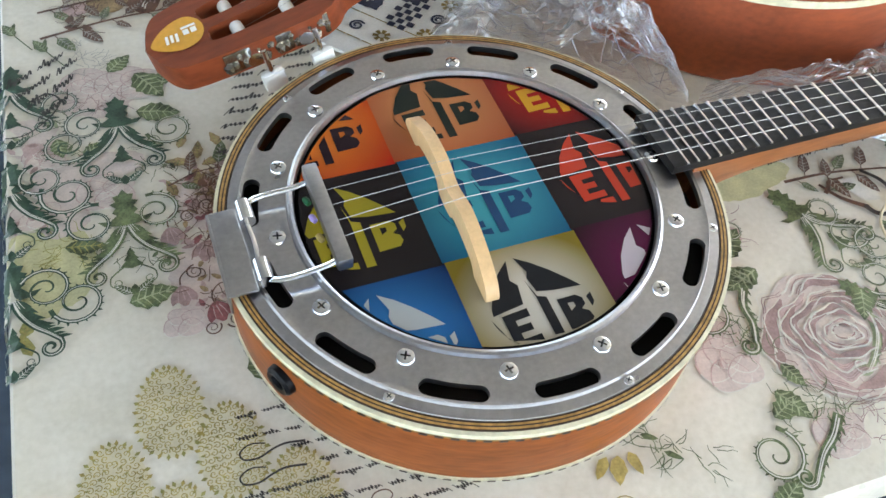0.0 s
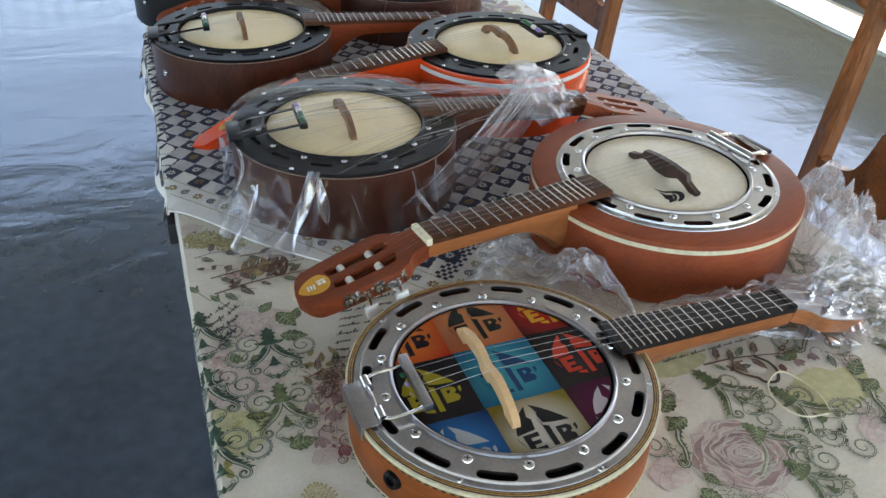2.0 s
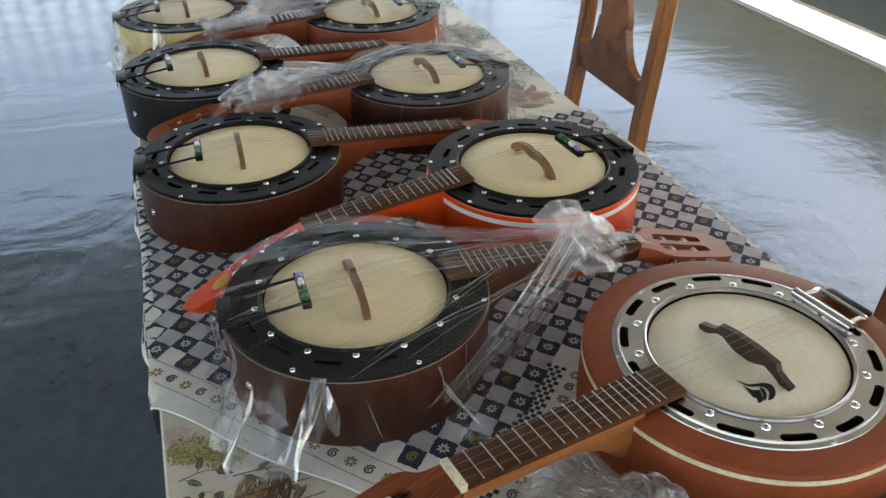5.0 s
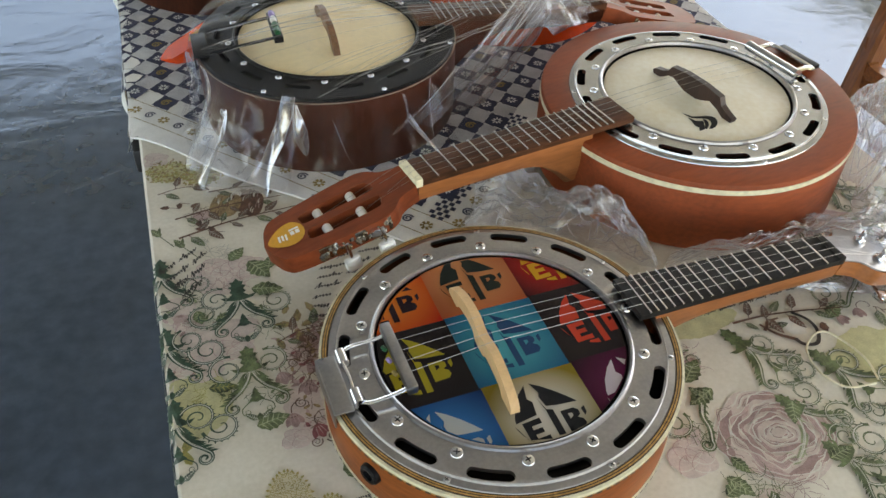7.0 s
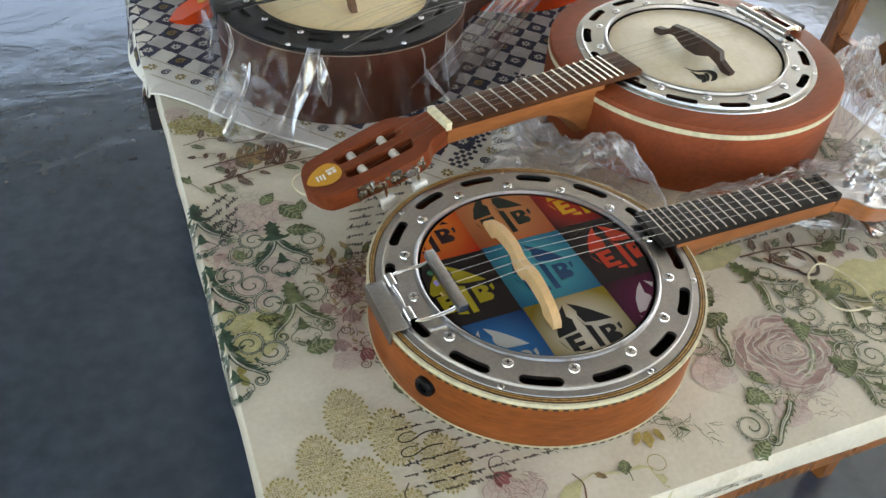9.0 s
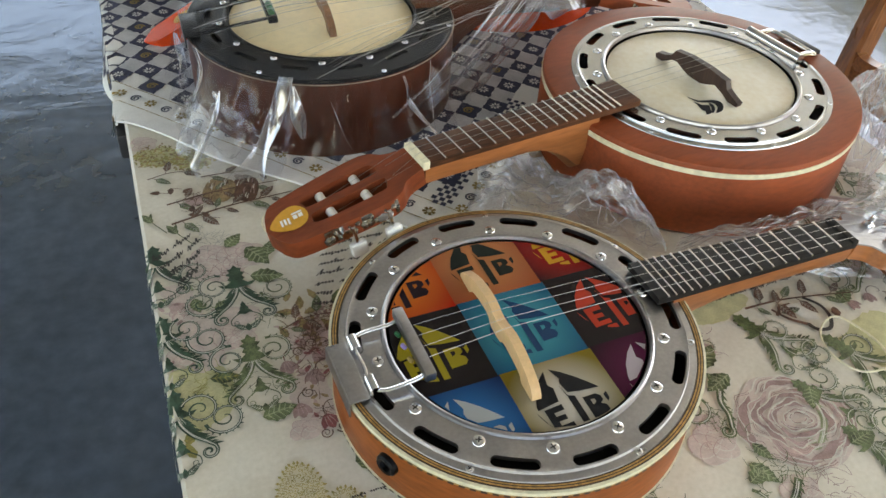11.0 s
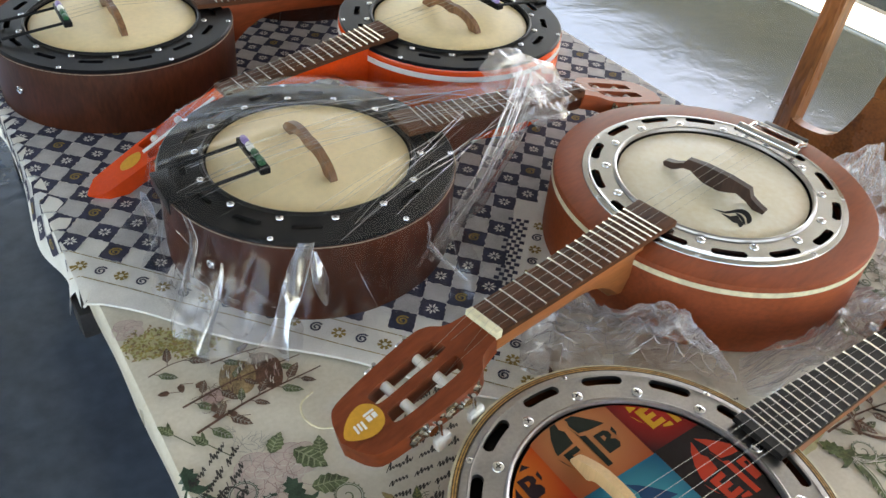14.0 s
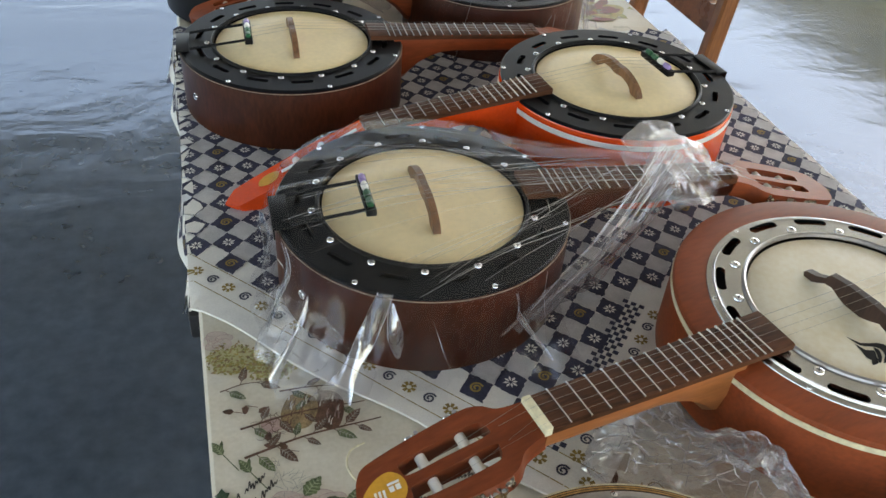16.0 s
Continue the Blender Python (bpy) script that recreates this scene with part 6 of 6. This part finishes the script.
    for i in range(24):
        f = i / 23
        cx = 0.225 + 0.125 * f
        q = 0.030 - 0.010 * f + 0.010 * math.sin(5 * f + seed)
        row = []
        for k in range(26):
            a = 2 * math.pi * k / 26
            d = 1 + 0.6 * noise.noise((cx * 34, math.cos(a) * 2.4, math.sin(a) * 2.4 + seed)) + 0.4 * crease(a, 4.0, seed + f) ** 2
            up = 1.6 if math.sin(a) > 0 else 0.9
            row.append(bm.verts.new((cx + 0.018 * noise.noise((a * 2, f * 6, seed)), q * d * math.cos(a), hr + 0.006 - 0.024 * f + q * 0.62 * up * d * math.sin(a))))
        rows.append(row)
    for a, c in zip(rows, rows[1:]):
        for k in range(26):
            bm.faces.new((a[k], a[(k + 1) % 26], c[(k + 1) % 26], c[k]))
    bmesh.ops.triangulate(bm, faces=bm.faces)
    part("gathered_end", bm, M["film_bunched"], root, "crumpled gathered plastic", smooth=False).visible_shadow = False
    # a fan of folds from the foot of the body up to the gather
    bm = bmesh.new()
    folds = bmesh.new()
    rows = []
    for i in range(15):
        f = i / 14
        row = []
        for k in range(30):
            g = k / 29
            base = Vector((0.018 + 0.140 * g, -0.163 + 0.092 * g, 0.004 + 0.045 * (1 - g)))
            tip = Vector((0.236 + 0.060 * g, -0.012 + 0.016 * g, hr + 0.047 - 0.038 * g))
            p = base.lerp(tip, f)
            p.y -= 0.014 * math.sin(math.pi * f) * (1 - 0.5 * g)
            w = (1 - f) * 0.8 + 0.35
            p.x += w * (0.012 * crease(g, 9.0, seed + 2) + 0.004 * noise.noise((g * 16, f * 6, seed)))
            p.y += w * (0.011 * crease(g, 7.0, seed + 6) + 0.004 * noise.noise((g * 13, f * 7, seed + 1)))
            p.z = max(p.z + 0.006 * f * noise.noise((g * 9, f * 4, seed)), 0.004)
            row.append(bm.verts.new(p))
        rows.append(row)
    for a, c in zip(rows, rows[1:]):
        for k in range(29):
            bm.faces.new((a[k], a[k + 1], c[k + 1], c[k]))
    # whitish rods as painted glints along the folds
    for k in range(1, 29, 2):
        tube(folds, [r[k].co + Vector((0, -0.0008, 0.0006)) for r in rows[rr.randint(0, 8):]], rr.uniform(0.0002, 0.0006), 4, rr.uniform(0.3, 1.0))
    bmesh.ops.triangulate(bm, faces=bm.faces)
    part("fold", bm, M["film_bunched"], root, "standing crumpled fold", smooth=False).visible_shadow = False
    ob = part("fold_edge", folds, M["crease"], root, "whitish rods painted as glints on fold edges")
    ob.visible_shadow, ob["kind"] = False, "stuff"
    return root


bag("clear plastic bag drawn over a dark banjo", 0.2205, 0.5635, -1.0, 0.144, 0.092, 0.0, 0.055)
bag("clear plastic bag over a brown banjo, gathered at its neck", 0.490, 1.150, 183.0, 0.144, 0.092, 5.0)
bag("clear plastic bag over a reddish banjo", 0.490, 1.53, 183.0, 0.144, 0.092, 9.0)
bag("clear plastic bag over a pale maple banjo", 0.125, 1.66, 0.0, 0.144, 0.092, 12.0)


def loose_film(label, corners, nu, nv, height, seed, base=0.004, edge_drop=True):
    """A crumpled sheet of film lying in heaps; corners in plan."""
    bm = bmesh.new()
    A, B, C, D = (Vector(p) for p in corners)
    rows = []
    for i in range(nu + 1):
        row = []
        for j in range(nv + 1):
            u, v = i / nu, j / nv
            p = A * (1 - u) * (1 - v) + B * u * (1 - v) + C * u * v + D * (1 - u) * v
            x, y = p.x, p.y
            wob = Vector((noise.noise((x * 18, y * 18, seed)), noise.noise((x * 18, y * 18, seed + 3))))
            x, y = x + 0.014 * wob.x, y + 0.014 * wob.y
            rim = min(1, 5 * min(u, 1 - u, v, 1 - v) + 0.12)
            big = 0.55 + 0.6 * noise.noise((x * 9, y * 9, seed))
            rid = (1 - abs(noise.noise((u * 5 + 2 * v, v * 7 - u, seed + 7)) * 2)) ** 2
            turned = (x * 0.8 + y * 0.6, y * 0.8 - x * 0.6)
            facet = noise.voronoi((turned[0] * 26, turned[1] * 46, seed))[0][0] * 0.55 + noise.voronoi((x * 85, y * 70, seed + 5))[0][0] * 0.34
            z = base + rim ** 0.6 * height * (0.30 * big + 0.34 * rid * big + 0.42 * facet * (0.35 + big))
            row.append(bm.verts.new((x, y, TABLE + max(z, 0.003))))
        rows.append(row)
    for i in range(nu):
        for j in range(nv):
            bm.faces.new((rows[i][j], rows[i + 1][j], rows[i + 1][j + 1], rows[i][j + 1]))
    rr = random.Random(int(seed))
    # whitish rods scattered as painted glints of the crumpled film
    edges = bmesh.new()
    for _ in range(nu * nv // 14):
        i, j = rr.randint(1, nu - 3), rr.randint(1, nv - 3)
        di, dj = rr.choice(((1, 0), (1, 0), (2, 1), (1, 1), (0, 1), (2, -1)))
        line = []
        for q in range(rr.randint(3, 11)):
            u, v = i + di * q, j + dj * q
            if 0 <= u <= nu and 0 <= v <= nv:
                line.append(rows[u][v].co + Vector((0, 0, 0.0005)))
        if len(line) > 1:
            tube(edges, line, rr.uniform(0.00018, 0.0005), 4, 0.3)
    bmesh.ops.triangulate(bm, faces=bm.faces)
    ob = solo("plastic_sheet", bm, M["sheet"], label, "plastic sheet", smooth=False)
    cr = part("crease", edges, M["crease"], ob, "whitish rods painted as glints on film creases")
    cr.visible_shadow, cr["kind"] = False, "stuff"
    ob.visible_shadow = False
    return ob


loose_film("crumpled clear plastic lying between two banjos", ((0.285, 0.292), (0.435, 0.180), (0.452, 0.222), (0.335, 0.372)), 84, 64, 0.090, 1.0)
loose_film("crumpled clear plastic under a banjo headstock", ((0.44, 0.165), (0.80, 0.03), (0.80, 0.19), (0.47, 0.20)), 96, 56, 0.044, 4.0)
loose_film("crumpled clear plastic heaped beside the wide banjo", ((0.66, 0.17), (0.80, 0.14), (0.80, 0.36), (0.735, 0.33)), 50, 48, 0.14, 6.0)


# ---- loose strings on the cloth ----
def string_loop(pts, r, label):
    return solo("string_loop", tube(bmesh.new(), smooth_line([(x, y, TABLE + 0.0028) for x, y in pts], 6), r, 6), M["cream"], label, "string")


string_loop([(0.553, 0.013), (0.527, 0.017), (0.516, 0.036), (0.520, 0.060), (0.538, 0.074), (0.553, 0.071), (0.563, 0.040), (0.558, 0.016)], 0.0010, "thin yellowish loop of string on the oilcloth")
string_loop([(0.120, 0.316), (0.108, 0.323), (0.103, 0.338), (0.108, 0.352), (0.121, 0.358)], 0.0009, "thin cream string beside a headstock")


# ---- chairs ----
def chair(x, y, turn, width=0.34):
    c = thing("chair", "varnished brown wooden chair with a vase-shaped back slat", "chair", pose(x, y, 0, 0, 0, turn), "chairs at the table")
    hw = width / 2
    lean = lambda z: 0.0 if z < 0.45 else (z - 0.45) * 0.10
    for s in (-1, 1):
        bm = bmesh.new()
        rows = []
        for k in range(15):
            z = 1.0 * k / 14 * 0.955
            w = 0.019 - 0.004 * abs(z - 0.45)
            cx = lean(z) + 0.02 * max(0, 0.25 - z)
            rows.append([bm.verts.new((cx + a * w, s * (hw - 0.004 * (z > 0.6)) + b * w * 0.85, z)) for a, b in ((-1, -0.7), (-0.7, -1), (0.7, -1), (1, -0.7), (1, 0.7), (0.7, 1), (-0.7, 1), (-1, 0.7))])
        for a, b in zip(rows, rows[1:]):
            for q in range(8):
                bm.faces.new((a[q], a[(q + 1) % 8], b[(q + 1) % 8], b[q]))
        bm.faces.new(rows[0]), bm.faces.new(rows[-1][::-1])
        part("back_post", bm, M["chair"], c)
        part("front_leg", box(bmesh.new(), -0.365, s * (hw + 0.01) - 0.021, 0.0, -0.322, s * (hw + 0.01) + 0.021, 0.425, 0.004), M["chair"], c)
        part("side_rail", box(bmesh.new(), -0.322, s * hw - 0.011, 0.37, -0.018, s * hw + 0.011, 0.425, 0.003), M["chair"], c)
    part("front_rail", box(bmesh.new(), -0.357, -hw - 0.009, 0.37, -0.331, hw + 0.009, 0.425, 0.003), M["chair"], c)
    part("seat", box(bmesh.new(), -0.38, -hw - 0.03, 0.4255, -0.012, hw + 0.03, 0.452, 0.008), M["chair"], c)
    # crest rail, bowed
    outline = smooth_line([(-hw - 0.024, 0.935), (0, 0.925), (hw + 0.024, 0.935), (hw + 0.032, 0.965), (hw + 0.02, 0.995), (0.0, 1.02), (-hw - 0.02, 0.995), (-hw - 0.032, 0.965)], 5, True)
    stand = Matrix(((0, 0, 1, 0), (1, 0, 0, 0), (0, 1, 0, 0), (0, 0, 0, 1)))
    part("crest_rail", plate(bmesh.new(), outline, (), -0.012, 0.012), M["chair"], c, m=pose(0.05, 0, 0) @ stand)
    side = smooth_line([(0.085, 0.66), (0.060, 0.70), (0.052, 0.75), (0.062, 0.80), (0.046, 0.86), (0.040, 0.90), (0.052, 0.935)], 4)
    outline = side + [(-u, v) for u, v in side[::-1]]
    part("back_slat", plate(bmesh.new(), outline, (), -0.007, 0.007), M["chair"], c, m=pose(0.02, 0, 0, 0, 0, 0) @ stand)
    low = smooth_line([(hw, 0.735), (hw - 0.010, 0.712), (hw - 0.030, 0.700), (0.100, 0.708), (0.078, 0.735), (0.060, 0.790)], 4)
    part("lower_rail", plate(bmesh.new(), [(-hw, 0.640), (hw, 0.640)] + low + [(-u, v) for u, v in low[::-1]], (), -0.009, 0.009), M["chair"], c, m=pose(0.018, 0, 0) @ stand)
    return c


chair(1.0, 0.38, 0, 0.36)
chair(1.02, 1.46, 0, 0.32)
